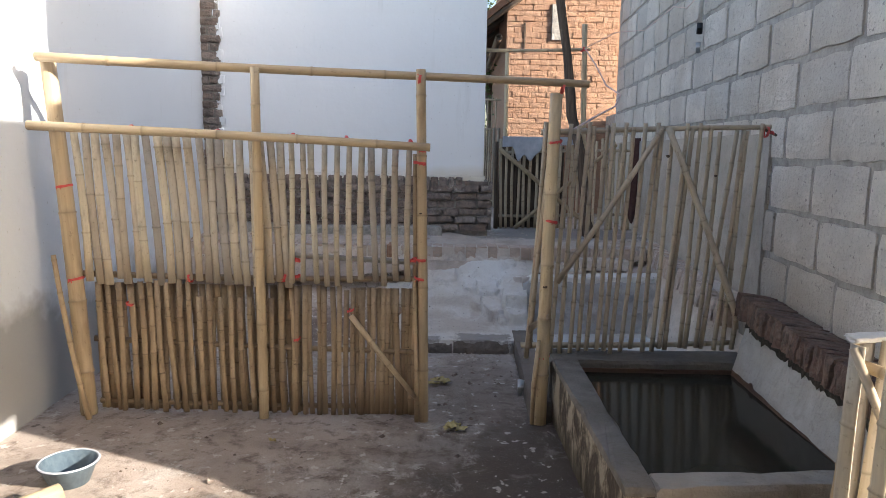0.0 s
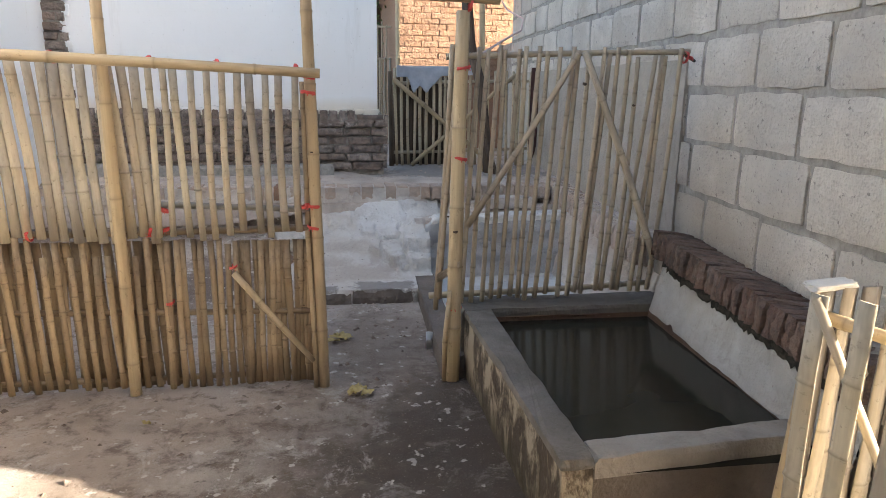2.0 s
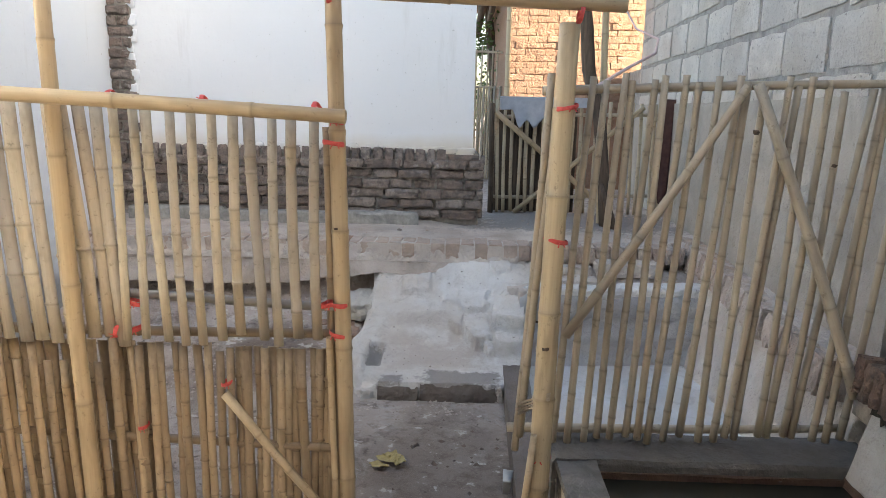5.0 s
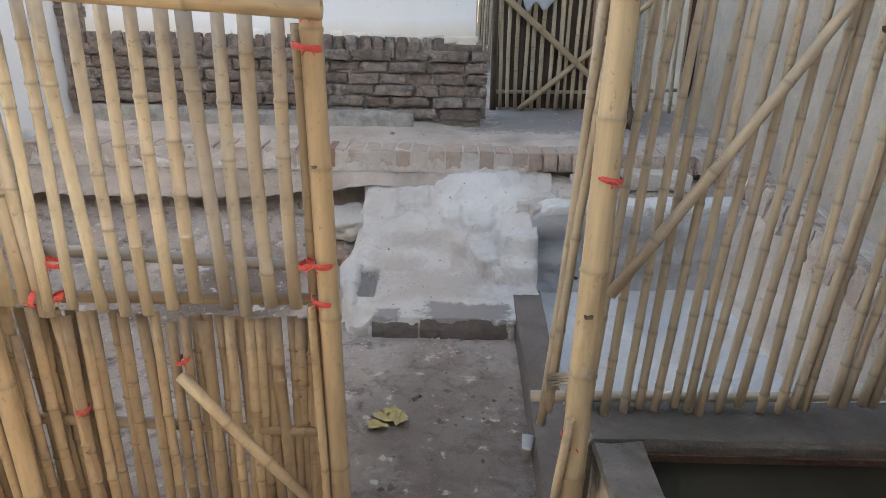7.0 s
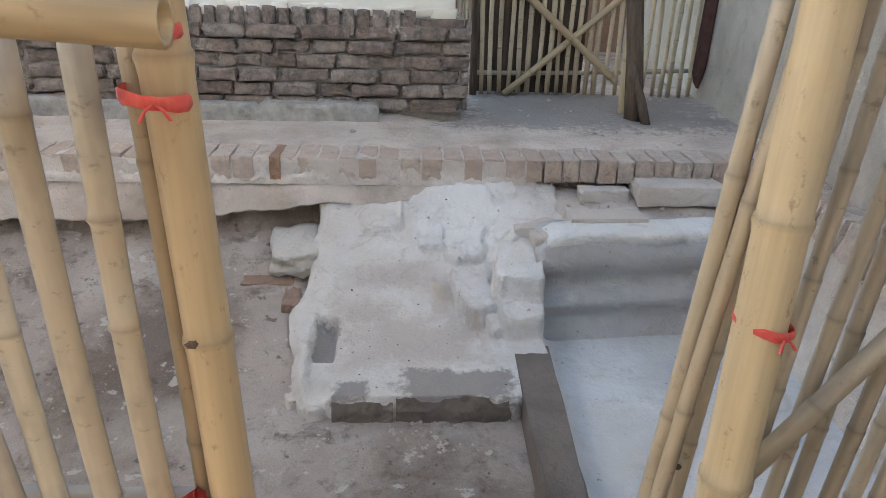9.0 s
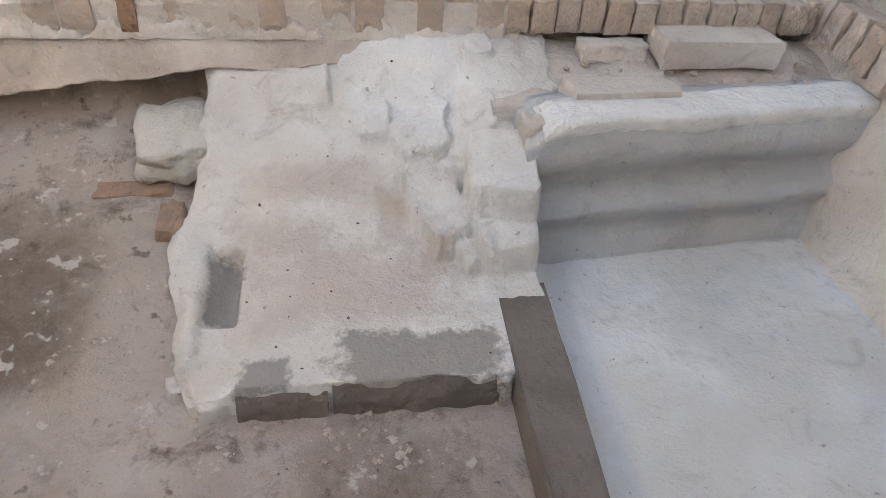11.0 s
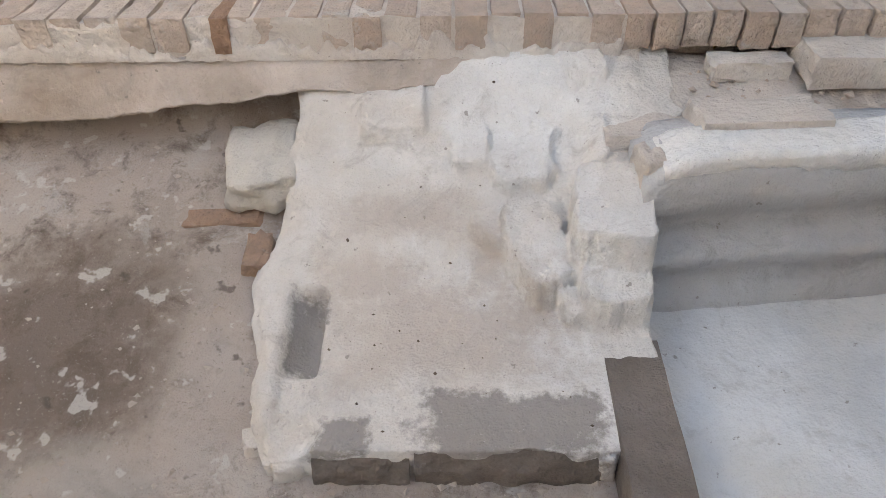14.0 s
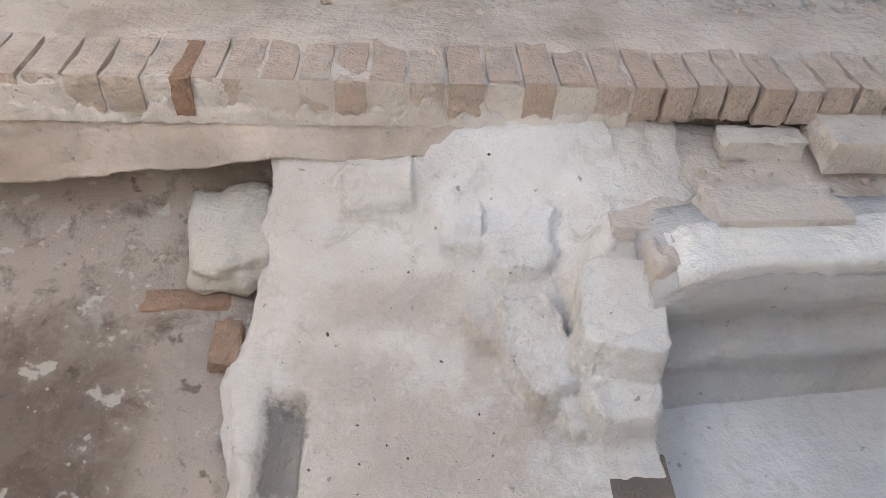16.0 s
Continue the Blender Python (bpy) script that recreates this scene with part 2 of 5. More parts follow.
PLASTER = mat_plaster("step_cement", (0.76, 0.75, 0.735), (0.60, 0.57, 0.54), (0.60, 0.54, 0.48),
                      ((0.25, 4.395, 0.20, 0.085), (-0.085, 4.375, 0.06, 0.045), (-0.19, 4.63, 0.045, 0.10)), dust=((0.12, 4.62, 0.32, 0.17), (0.02, 4.92, 0.20, 0.07), (-0.06, 4.76, 0.16, 0.08), (0.22, 4.80, 0.05, 0.09), (0.31, 4.66, 0.06, 0.05)))
TROUGH = mat_plaster("trough_cement", (0.70, 0.71, 0.72), (0.54, 0.55, 0.56), (0.62, 0.60, 0.57), relief=0.22)
APRON = mat_plaster("apron_cement", (0.62, 0.535, 0.47), (0.36, 0.29, 0.235), (0.55, 0.49, 0.435))
TERRACE = mat_plaster("terrace_dirt", (0.62, 0.535, 0.47), (0.40, 0.33, 0.275), (0.55, 0.49, 0.435), ((1.05, 6.20, 0.85, 0.50),))
SLABM = mat_plaster("slab_cement", (0.60, 0.56, 0.51), (0.50, 0.46, 0.41), (0.56, 0.52, 0.46))
LIME = mat_plaster("lime_smear", (0.70, 0.65, 0.60), (0.52, 0.455, 0.40), (0.57, 0.50, 0.44))
RENDER = mat_plaster("wall_render", (0.50, 0.46, 0.40), (0.37, 0.335, 0.29), (0.43, 0.385, 0.32))
# grey face of the back wall; part of its darkness is painted shade
TROUGH_DIM = mat_plaster("trough_wall_cement_dim", (0.54, 0.55, 0.56), (0.40, 0.41, 0.42), (0.47, 0.46, 0.45), relief=0.5)
# white top of the back wall; part of its brightness is painted sky light
SKIM_LIT = mat_plaster("white_skim_lit", (0.80, 0.80, 0.79), (0.68, 0.67, 0.66), (0.72, 0.69, 0.65))
DAMP = mat_plaster("damp_cement", (0.224, 0.190, 0.167), (0.136, 0.112, 0.095), (0.184, 0.150, 0.126))
POOLC = mat_plaster("pool_cement", (0.24, 0.225, 0.205), (0.11, 0.10, 0.09), (0.16, 0.14, 0.115))


def mat_poolside():
    m = Mat("flaking_pool_side", 0.9).world_co()
    flake, fine = m.noise(7, 6, 0.7, (1, 1, 0.6), 0.5), m.noise(60, 4, 0.7)
    col = m.ramp(flake, (0.44, (0.075, 0.06, 0.045)), (0.50, (0.20, 0.165, 0.125)), (0.56, (0.40, 0.345, 0.27)))
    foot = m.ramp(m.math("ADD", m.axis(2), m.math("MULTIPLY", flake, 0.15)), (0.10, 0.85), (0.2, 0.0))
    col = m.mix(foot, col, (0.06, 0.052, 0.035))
    m.bump(flake, 0.9, 0.04).bump(fine, 0.5, 0.006)
    return m.done(col)


POOLSIDE = mat_poolside()
RIMC = mat_plaster("rim_cement", (0.42, 0.385, 0.35), (0.25, 0.225, 0.20), (0.34, 0.305, 0.265))
POOLW = mat_plaster("pool_white_cement", (0.58, 0.585, 0.58), (0.40, 0.40, 0.39), (0.48, 0.455, 0.415))
ALGAE = mat_plaster("waterline_stain", (0.10, 0.052, 0.036), (0.055, 0.030, 0.024), (0.13, 0.075, 0.045))


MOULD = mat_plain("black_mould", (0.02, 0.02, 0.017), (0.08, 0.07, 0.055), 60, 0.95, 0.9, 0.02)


def mat_water():
    m = Mat("murky_water", 0.12)
    m.b.inputs["Specular IOR Level"].default_value = 0.35
    m.b.inputs["IOR"].default_value = 1.33
    m.bump(m.noise(3, 2, 0.5), 0.04, 0.01)
    return m.done(m.ramp(m.noise(2.2, 3, 0.6), (0.3, (0.022, 0.020, 0.014)), (0.7, (0.038, 0.034, 0.025))))


WATER = mat_water()


def mat_foliage():
    m = Mat("leaves", 0.6)
    isl = m.n("ShaderNodeNewGeometry").outputs["Random Per Island"]
    return m.done(m.ramp(isl, (0.0, (0.05, 0.09, 0.02)), (0.5, (0.09, 0.14, 0.035)), (1.0, (0.13, 0.17, 0.06))))


FOLIAGE = mat_foliage()

# ---- mesh helpers ----
RNG = random.Random(7)


def link_mesh(name, mesh, material, parent=None, label=""):
    if material and not mesh.materials:
        mesh.materials.append(material)
    ob = new(name, mesh)
    if parent:
        ob.parent = parent
    if label:
        ob["label"] = label
    return ob


def mesh_of(name, verts, faces, smooth=False):
    me = bpy.data.meshes.new(name)
    me.from_pydata([tuple(v) for v in verts], [], faces)
    me.update()
    bm = bmesh.new()
    bm.from_mesh(me)
    bmesh.ops.recalc_face_normals(bm, faces=bm.faces)
    bm.to_mesh(me)
    bm.free()
    if smooth:
        for p in me.polygons:
            p.use_smooth = True
    return me


def thing(name, label, category, group="", kind="", at=(0, 0, 0)):
    ob = tagged(new(name), label, category, group, kind)
    ob.location = at
    return ob


def span(p, q, spin=0.0):
    """The pose whose z runs from p to q, scaled so that z = 1 is at q."""
    p, q = Vector(p), Vector(q)
    z = (q - p).normalized()
    side = Vector((0, 1, 0)) if abs(z.y) < 0.9 else Vector((1, 0, 0))
    x = side.cross(z).normalized()
    y = z.cross(x)
    m = Matrix((x, y, z)).transposed().to_4x4()
    return Matrix.Translation(p) @ m @ Matrix.Rotation(spin, 4, "Z") @ Matrix.Diagonal((1, 1, (q - p).length, 1))


def banded(me, band):
    """Stores how dark the node scars are at each vertex."""
    at = me.attributes.new("node", "FLOAT", "POINT")
    at.data.foreach_set("value", list(band) + [0.0] * (len(me.vertices) - len(band)))
    return me


def pole_mesh(name, r0, r1, length, pitch, seed, bend=0.01, seg=12):
    """A bamboo culm of unit height with swollen nodes, cut ends and a slight bend."""
    rg = random.Random(seed)
    stops = [(0.0, r0, 0)]
    z = rg.uniform(0.3, 1.0) * pitch
    while z < length - 0.02:
        t = z / length
        r = r0 + (r1 - r0) * t
        for dz, f, dark in ((-0.016, 1.0, 0.0), (-0.006, 1.04, 0.15), (-0.002, 1.09, 0.6), (0.003, 1.08, 1.0), (0.006, 0.99, 0.7), (0.03, 0.985, 0.0)):
            if 0 < z + dz < length:
                stops.append((z + dz, r * f, dark))
        z += pitch * rg.uniform(0.75, 1.2)
    stops.append((length, r1, 0))
    stops.sort()
    pa, pb = rg.uniform(0, 6.3), rg.uniform(0, 6.3)
    vs, fs, band = [], [], []
    for z, r, dark in stops:
        band += [dark] * seg
        t = z / length
        ox, oy = bend * math.sin(3.1 * t + pa), bend * math.sin(2.3 * t + pb)
        for k in range(seg):
            a = 2 * math.pi * k / seg
            rr = r * (1 + 0.02 * math.sin(3 * a + seed))
            vs.append((ox + rr * math.cos(a), oy + rr * math.sin(a), t))
    n = len(stops)
    for i in range(n - 1):
        for k in range(seg):
            k2 = (k + 1) % seg
            fs.append((i * seg + k, i * seg + k2, (i + 1) * seg + k2, (i + 1) * seg + k))
    # hollow, cut ends
    for base, rr in ((0, r0), ((n - 1) * seg, r1)):
        ring = len(vs)
        zz = vs[base][2]
        cx = sum(v[0] for v in vs[base:base + seg]) / seg
        cy = sum(v[1] for v in vs[base:base + seg]) / seg
        for k in range(seg):
            v = vs[base + k]
            vs.append((cx + (v[0] - cx) * 0.7, cy + (v[1] - cy) * 0.7, zz))
        inner = len(vs)
        dz = 0.02 / length * (1 if base == 0 else -1)
        for k in range(seg):
            v = vs[ring + k]
            vs.append((v[0], v[1], zz + dz))
        for k in range(seg):
            k2 = (k + 1) % seg
            fs.append((base + k, base + k2, ring + k2, ring + k))
            fs.append((ring + k, ring + k2, inner + k2, inner + k))
        fs.append(tuple(range(inner, inner + seg)))
    return banded(mesh_of(name, vs, fs, True), band)


def pole(name, p, q, r0, r1, parent, material=BAMBOO, pitch=0.3, bend=0.008, seed=None, label="", seg=12):
    seed = RNG.randint(0, 99999) if seed is None else seed
    length = (Vector(q) - Vector(p)).length
    ob = link_mesh(name, pole_mesh(name, r0, r1, length, pitch, seed, bend, seg), material, parent, label)
    ob.matrix_basis = span(p, q, RNG.uniform(0, 6.3))
    return ob


def slat_mesh(name, width, thick, seed, bow=0.008):
    """A split bamboo slat of unit height: a curved strip with nodes; its round side faces -y."""
    rg = random.Random(seed)
    nodes = sorted(rg.uniform(0.05, 0.95) for _ in range(rg.choice((2, 2, 3))))
    zs = {0.0, 1.0, 0.25, 0.5, 0.75}
    for nz in nodes:
        zs |= {max(0, nz - 0.012), nz, min(1, nz + 0.012)}
    zs = sorted(zs)
    w0, w1, ph = width * rg.uniform(0.92, 1.08), width * rg.uniform(0.88, 1.05), rg.uniform(0, 6)
    vs, fs, band = [], [], []
    us = (-1, -0.55, 0, 0.55, 1)
    for z in zs:
        node = 1.0 if any(abs(z - nz) < 1e-6 for nz in nodes) else 0.0
        band += [node] * (2 * len(us))
        w = (w0 + (w1 - w0) * z) / 2 * (1 + 0.07 * node)
        ox, oy = bow * math.sin(3 * z + ph), bow * 0.7 * math.sin(2.4 * z + 2 * ph)
        for u in us:
            vs.append((ox + u * w, oy - thick * (1 - u * u) * 0.9 - 0.005 * node - thick * 0.4, z))
        for u in reversed(us):
            vs.append((ox + u * w * 0.9, oy + thick * 0.3 - thick * (1 - u * u) * 0.6, z))
    k = 2 * len(us)
    for i in range(len(zs) - 1):
        for j in range(k):
            j2 = (j + 1) % k
            fs.append((i * k + j, i * k + j2, (i + 1) * k + j2, (i + 1) * k + j))
    fs.append(tuple(range(k)))
    fs.append(tuple(range((len(zs) - 1) * k, len(zs) * k)))
    return banded(mesh_of(name, vs, fs, True), band)


def ring_mesh(r, h, seed, ends=(-1, 1)):
    """A wound string round a pole of radius r, with two loose ends."""
    rg = random.Random(seed)
    vs, fs, seg = [], [], 14
    tilt = rg.uniform(-0.25, 0.25)
    for k in range(seg):
        a = 2 * math.pi * k / seg
        for rr, z in ((r, -h), (r + 0.0025, -h * 0.5), (r + 0.002, h * 0.6), (r, h)):
            vs.append((rr * math.cos(a), rr * math.sin(a), z * rg.uniform(0.7, 1.2) + tilt * r * math.cos(a)))
    for k in range(seg):
        k2 = (k + 1) % seg
        for j in range(3):
            fs.append((4 * k + j, 4 * k2 + j, 4 * k2 + j + 1, 4 * k + j + 1))
    for s in ends:
        b = len(vs)
        dx = rg.uniform(0.006, 0.016) * s
        for u in range(4):
            t = u / 3
            vs += [(dx * t - 0.002, -r - 0.004 - 0.006 * t, -0.014 * t * t), (dx * t + 0.002, -r - 0.004 - 0.006 * t, -0.014 * t * t)]
            vs += [(dx * t - 0.002, -r - 0.002 - 0.006 * t, -0.014 * t * t), (dx * t + 0.002, -r - 0.002 - 0.006 * t, -0.014 * t * t)]
        for u in range(3):
            o = b + 4 * u
            fs += [(o, o + 1, o + 5, o + 4), (o + 2, o + 6, o + 7, o + 3), (o, o + 4, o + 6, o + 2), (o + 1, o + 3, o + 7, o + 5)]
    return mesh_of("tie", vs, fs, True)


TIES = [ring_mesh(1.0 * 0.036, 0.007, s) for s in range(4)]


def tie(p, parent, size=1.0, along="z"):
    ob = link_mesh("tie", RNG.choice(TIES), TIE, parent, "red plastic string")
    m = Matrix.Translation(p)
    if along == "x":
        m = m @ Matrix.Rotation(radians(90), 4, "Y")
    ob.matrix_basis = m @ Matrix.Rotation(RNG.uniform(-0.5, 0.5), 4, "Z") @ Matrix.Diagonal((size, size, 0.9, 1))
    return ob


def rough_box(name, sx, sy, sz, seed, jag=0.004, cut=0.008):
    """A worn block of the given size about its centre: chamfered, with uneven corners and a dished front (-y)."""
    bm = bmesh.new()
    bmesh.ops.create_cube(bm, size=1.0)
    for v in bm.verts:
        v.co = Vector((v.co.x * sx, v.co.y * sy, v.co.z * sz))
    bmesh.ops.bevel(bm, geom=bm.edges[:], offset=min(cut, 0.3 * min(sx, sy, sz)), segments=1, affect="EDGES")
    rg = random.Random(seed)
    for v in bm.verts:
        v.co += Vector((rg.uniform(-jag, jag), rg.uniform(-jag, jag), rg.uniform(-jag, jag)))
    me = bpy.data.meshes.new(name)
    bm.to_mesh(me)
    bm.free()
    return me


def worn_brick(name, sx, sy, sz, seed, wear=0.010):
    """A brick with crumbled corners and an uneven face."""
    bm = bmesh.new()
    bmesh.ops.create_cube(bm, size=1.0)
    bmesh.ops.subdivide_edges(bm, edges=bm.edges[:], cuts=3, use_grid_fill=True)
    for v in bm.verts:
        p = Vector((v.co.x * 2, v.co.y * 2, v.co.z * 2))
        far = sorted(abs(c) for c in p)
        edge = max(0.0, far[1] - 0.55) / 0.45
        q = Vector((p.x * sx / 2, p.y * sy / 2, p.z * sz / 2))
        n1 = noise.noise(q * 22 + Vector((seed * 3.1, 0, 0)))
        n2 = noise.noise(q * 55 + Vector((0, seed * 1.7, 0)))
        v.co = q * (1 + 0.05 * n1) - q.normalized() * wear * (edge * (0.55 + 0.9 * n2) + 0.35 * n2)
    me = bpy.data.meshes.new(name)
    bm.to_mesh(me)
    bm.free()
    return me


def sheet(name, xs, ys, height, material, parent=None, label="", bottom=None):
    """A height field over a grid; with bottom it is closed by a skirt down to there."""
    vs = [(x, y, height(x, y)) for y in ys for x in xs]
    nx, ny = len(xs), len(ys)
    fs = [(j * nx + i, j * nx + i + 1, (j + 1) * nx + i + 1, (j + 1) * nx + i) for j in range(ny - 1) for i in range(nx - 1)]
    if bottom is not None:
        loop = [i for i in range(nx)] + [j * nx + nx - 1 for j in range(1, ny)]
        loop += [(ny - 1) * nx + i for i in range(nx - 2, -1, -1)] + [j * nx for j in range(ny - 2, 0, -1)]
        b = len(vs)
        vs += [(vs[i][0], vs[i][1], bottom) for i in loop]
        n = len(loop)
        fs += [(loop[k], b + k, b + (k + 1) % n, loop[(k + 1) % n]) for k in range(n)]
        fs.append(tuple(b + k for k in range(n)))
    return link_mesh(name, mesh_of(name, vs, fs, True), material, parent, label)


def steps(a, b, n):
    return [a + (b - a) * i / n for i in range(n + 1)]


def lerp(table, t):
    if t <= table[0][0]:
        return table[0][1]
    for (a, u), (b, v) in zip(table, table[1:]):
        if t <= b:
            return u + (v - u) * (t - a) / (b - a)
    return table[-1][1]


def smooth(a, b, t):
    t = min(1, max(0, (t - a) / (b - a)))
    return t * t * (3 - 2 * t)


def rag(x, y, scale, seed=0.0):
    return noise.noise((x * scale, y * scale, seed))


def prism(name, pts, z0, z1, material, parent=None, label="", jag=0.0, dense=0.08):
    """An upright block over a plan polygon, its top edge subdivided and uneven."""
    ring = []
    for (x0, y0), (x1, y1) in zip(pts, pts[1:] + pts[:1]):
        n = max(1, int(math.hypot(x1 - x0, y1 - y0) / dense))
        ring += [(x0 + (x1 - x0) * k / n, y0 + (y1 - y0) * k / n) for k in range(n)]
    n = len(ring)
    cx, cy = sum(p[0] for p in ring) / n, sum(p[1] for p in ring) / n
    vs, fs = [], []
    for f, z in ((0, z0), (0, z1 - 0.015), (0.012, z1)):
        for x, y in ring:
            d = math.hypot(x - cx, y - cy)
            j = jag * rag(x * 1.7, y * 1.7, 9, z)
            k = (d - f + j) / d
            vs.append((cx + (x - cx) * k, cy + (y - cy) * k, z + (jag * 0.8 * rag(x, y, 13, 4.0) if z > z0 else 0)))
    for r in range(2):
        for k in range(n):
            k2 = (k + 1) % n
            fs.append((r * n + k, r * n + k2, (r + 1) * n + k2, (r + 1) * n + k))
    fs += [tuple(range(2 * n, 3 * n)), tuple(range(n))]
    return link_mesh(name, mesh_of(name, vs, fs), material, parent, label)


# ---- ground and walls ----
def ground_z(x, y):
    z = 0.006 * rag(x, y, 2.5) + 0.003 * rag(x, y, 11)
    if y > 4.2 and x < -0.1:
        z += 0.24 * min(1.0, max(0.0, (y - 4.3) / 0.95)) ** 1.2 * smooth(-0.12, -0.34, x) + 0.012 * rag(x, y, 7, 2) * smooth(4.2, 4.6, y)
    if y > 5.22:
        z = z + (0.55 - z) * smooth(5.3, 5.36, y) + 0.01 * rag(x, y, 6, 5)
    return z


gx = [-80, -25, -8, -3] + steps(-2.3, 1.85, 110) + [3, 8, 25, 80]
gy = [-80, -25, -8, -3] + steps(-2.6, 1.5, 30) + steps(1.55, 6.0, 130) + steps(6.1, 9.0, 20) + [11, 16, 30, 80]
tagged(sheet("ground", gx, gy, ground_z, FLOOR), "worn brown cement yard floor with damp patches and painted dimness near the camera", "ground", kind="structure")


def wall_x(y):
    """The face of the block wall."""
    return 1.58 + 0.05 * (y - 2.4)


def slab_wall(name, plan, z0, z1, material, label):
    return tagged(prism(name, plan, z0, z1, material, dense=50), label, "wall", kind="structure")


slab_wall("wall_west", [(-1.69, -2.6), (-2.10, 5.93), (-2.45, 5.93), (-2.45, -2.6)], -0.05, 2.75, WALL_LEFT, "bluish limewashed house wall with a grey damp foot")
slab_wall("wall_north", [(-1.95, 5.93), (0.30, 5.93), (0.30, 6.25), (-1.95, 6.25)], 1.066, 2.75, WALL_BACK, "white limewashed house wall above a brick foot")
slab_wall("wall_north_core", [(-2.4, 5.912), (0.345, 5.912), (0.345, 6.3), (-2.4, 6.3)], 0.4, 1.062, BRICK_MORTAR, "mortar core of the brick wall foot")
slab_wall("wall_corner_core", [(-2.4, 5.915), (-1.952, 5.915), (-1.952, 6.3), (-2.4, 6.3)], 1.066, 2.75, BRICK_MORTAR, "mortar core of the bare brick strip in the corner")
slab_wall("wall_east", [(wall_x(2.05) + 0.009, 2.05), (1.95, 2.05), (2.2, 7.9), (wall_x(7.9) + 0.009, 7.9)], -0.05, 4.2, MORTAR, "grey mortar of the concrete block wall")
# unseen extension, added to keep sun off the pool wall and floor behind
slab_wall("wall_east_end", [(1.60, 1.56), (1.9, 1.56), (1.9, 2.045), (1.60, 2.045)], -0.05, 1.715, MORTAR, "unseen low wall end added to block sun on the floor and pool")
slab_wall("wall_east_far", [(wall_x(7.905) + 0.012, 7.905), (2.2, 7.905), (2.2, 8.55), (wall_x(8.55) + 0.012, 8.55)], -0.05, 1.75, MORTAR, "far unseen low wall end added to block sun on the floor and pool")
slab_wall("wall_south", [(-2.4, -2.6), (3.0, -2.6), (3.0, -2.8), (-2.4, -2.8)], -0.05, 2.7, WALL_LEFT, "plain wall behind the yard")
# unseen band, added to block sun between the low and the high patch
slab_wall("wall_southeast", [(1.8, -2.6), (1.95, -2.6), (1.95, 2.04), (1.8, 2.04)], 1.72, 3.02, MORTAR, "unseen grey wall band added to shape the sun on the left wall")

# unseen roof, added to cut sky light on the near floor and pool
tagged(prism("ceiling", [(-2.4, -2.6), (1.8, -2.6), (1.8, 1.3), (-2.4, 1.3)], 2.75, 2.85, ROOF, dense=50), "unseen plain roof added to dim the near end of the yard", "roof", kind="structure")

tagged(prism("wall_render", [(wall_x(3.5) - 0.012, 3.5), (wall_x(3.5) + 0.05, 3.5), (wall_x(7.9) + 0.05, 7.9), (wall_x(7.9) - 0.012, 7.9)], 0.2, 1.42, RENDER, jag=0.012, dense=0.06), "smooth grey-tan render on the lower block wall", "wall", kind="structure")

# ---- bamboo fence ----
FY = 3.22
fence = thing("bamboo_fence", "tall split-bamboo fence tied with red string, on the cement floor", "fence", at=(0, 0, 0))
pole("post", (-1.73, 3.19, -0.02), (-1.815, FY + 0.01, 1.70), 0.040, 0.034, fence, pitch=0.36)
pole("post", (-0.875, FY - 0.03, 0.0), (-0.88, FY - 0.03, 1.665), 0.024, 0.020, fence, pitch=0.33)
pole("post", (-0.095, 3.19, 0.0), (-0.085, FY, 1.67), 0.026, 0.022, fence, pitch=0.36)
pole("post", (0.476, 3.195, 0.0), (0.544, FY + 0.12, 1.585), 0.033, 0.029, fence, pitch=0.30)
pole("crossbar", (-1.835, FY, 1.708), (0.655, FY + 0.12, 1.592), 0.022, 0.017, fence, pitch=0.42, bend=0.012)
pole("top_rail", (-1.885, FY - 0.03, 1.398), (-0.065, FY - 0.03, 1.335), 0.022, 0.018, fence, pitch=0.34)
pole("middle_rail", (-1.74, FY + 0.03, 0.70), (-0.12, FY + 0.03, 0.69), 0.016, 0.014, fence, SLAT_LOW, 0.3)
pole("middle_rail", (-0.74, FY + 0.03, 0.80), (-0.10, FY + 0.03, 0.80), 0.014, 0.013, fence, SLAT, 0.3)
pole("lower_rail", (-1.70, FY + 0.03, 0.37), (-0.12, FY + 0.03, 0.36), 0.015, 0.013, fence, SLAT_LOW, 0.3)
pole("bottom_rail", (-1.69, FY + 0.03, 0.055), (-0.12, FY + 0.03, 0.05), 0.015, 0.013, fence, SLAT_LOW, 0.3)
pole("brace", (-0.435, FY - 0.04, 0.53), (-0.125, FY - 0.04, 0.13), 0.014, 0.012, fence, BAMBOO, 0.18)
pole("prop_stick", (-1.70, 3.13, 0.0), (-1.81, 3.15, 0.80), 0.014, 0.011, fence, BAMBOO, 0.2)
pole("gate_stile", (-0.135, FY + 0.012, 0.02), (-0.155, FY + 0.012, 1.29), 0.017, 0.014, fence, SLAT_LOW, 0.3)
pole("splint", (-0.125, 3.18, 0.0), (-0.128, 3.19, 0.70), 0.011, 0.009, fence, BAMBOO, 0.5)
pole("splint", (0.447, 3.175, 0.0), (0.459, 3.185, 0.42), 0.012, 0.010, fence, BAMBOO, 0.5)

WIDE = [slat_mesh("slat", 0.041, 0.006, s) for s in range(9)]
SLIM = [slat_mesh("slat", 0.029, 0.007, 20 + s) for s in range(9)]


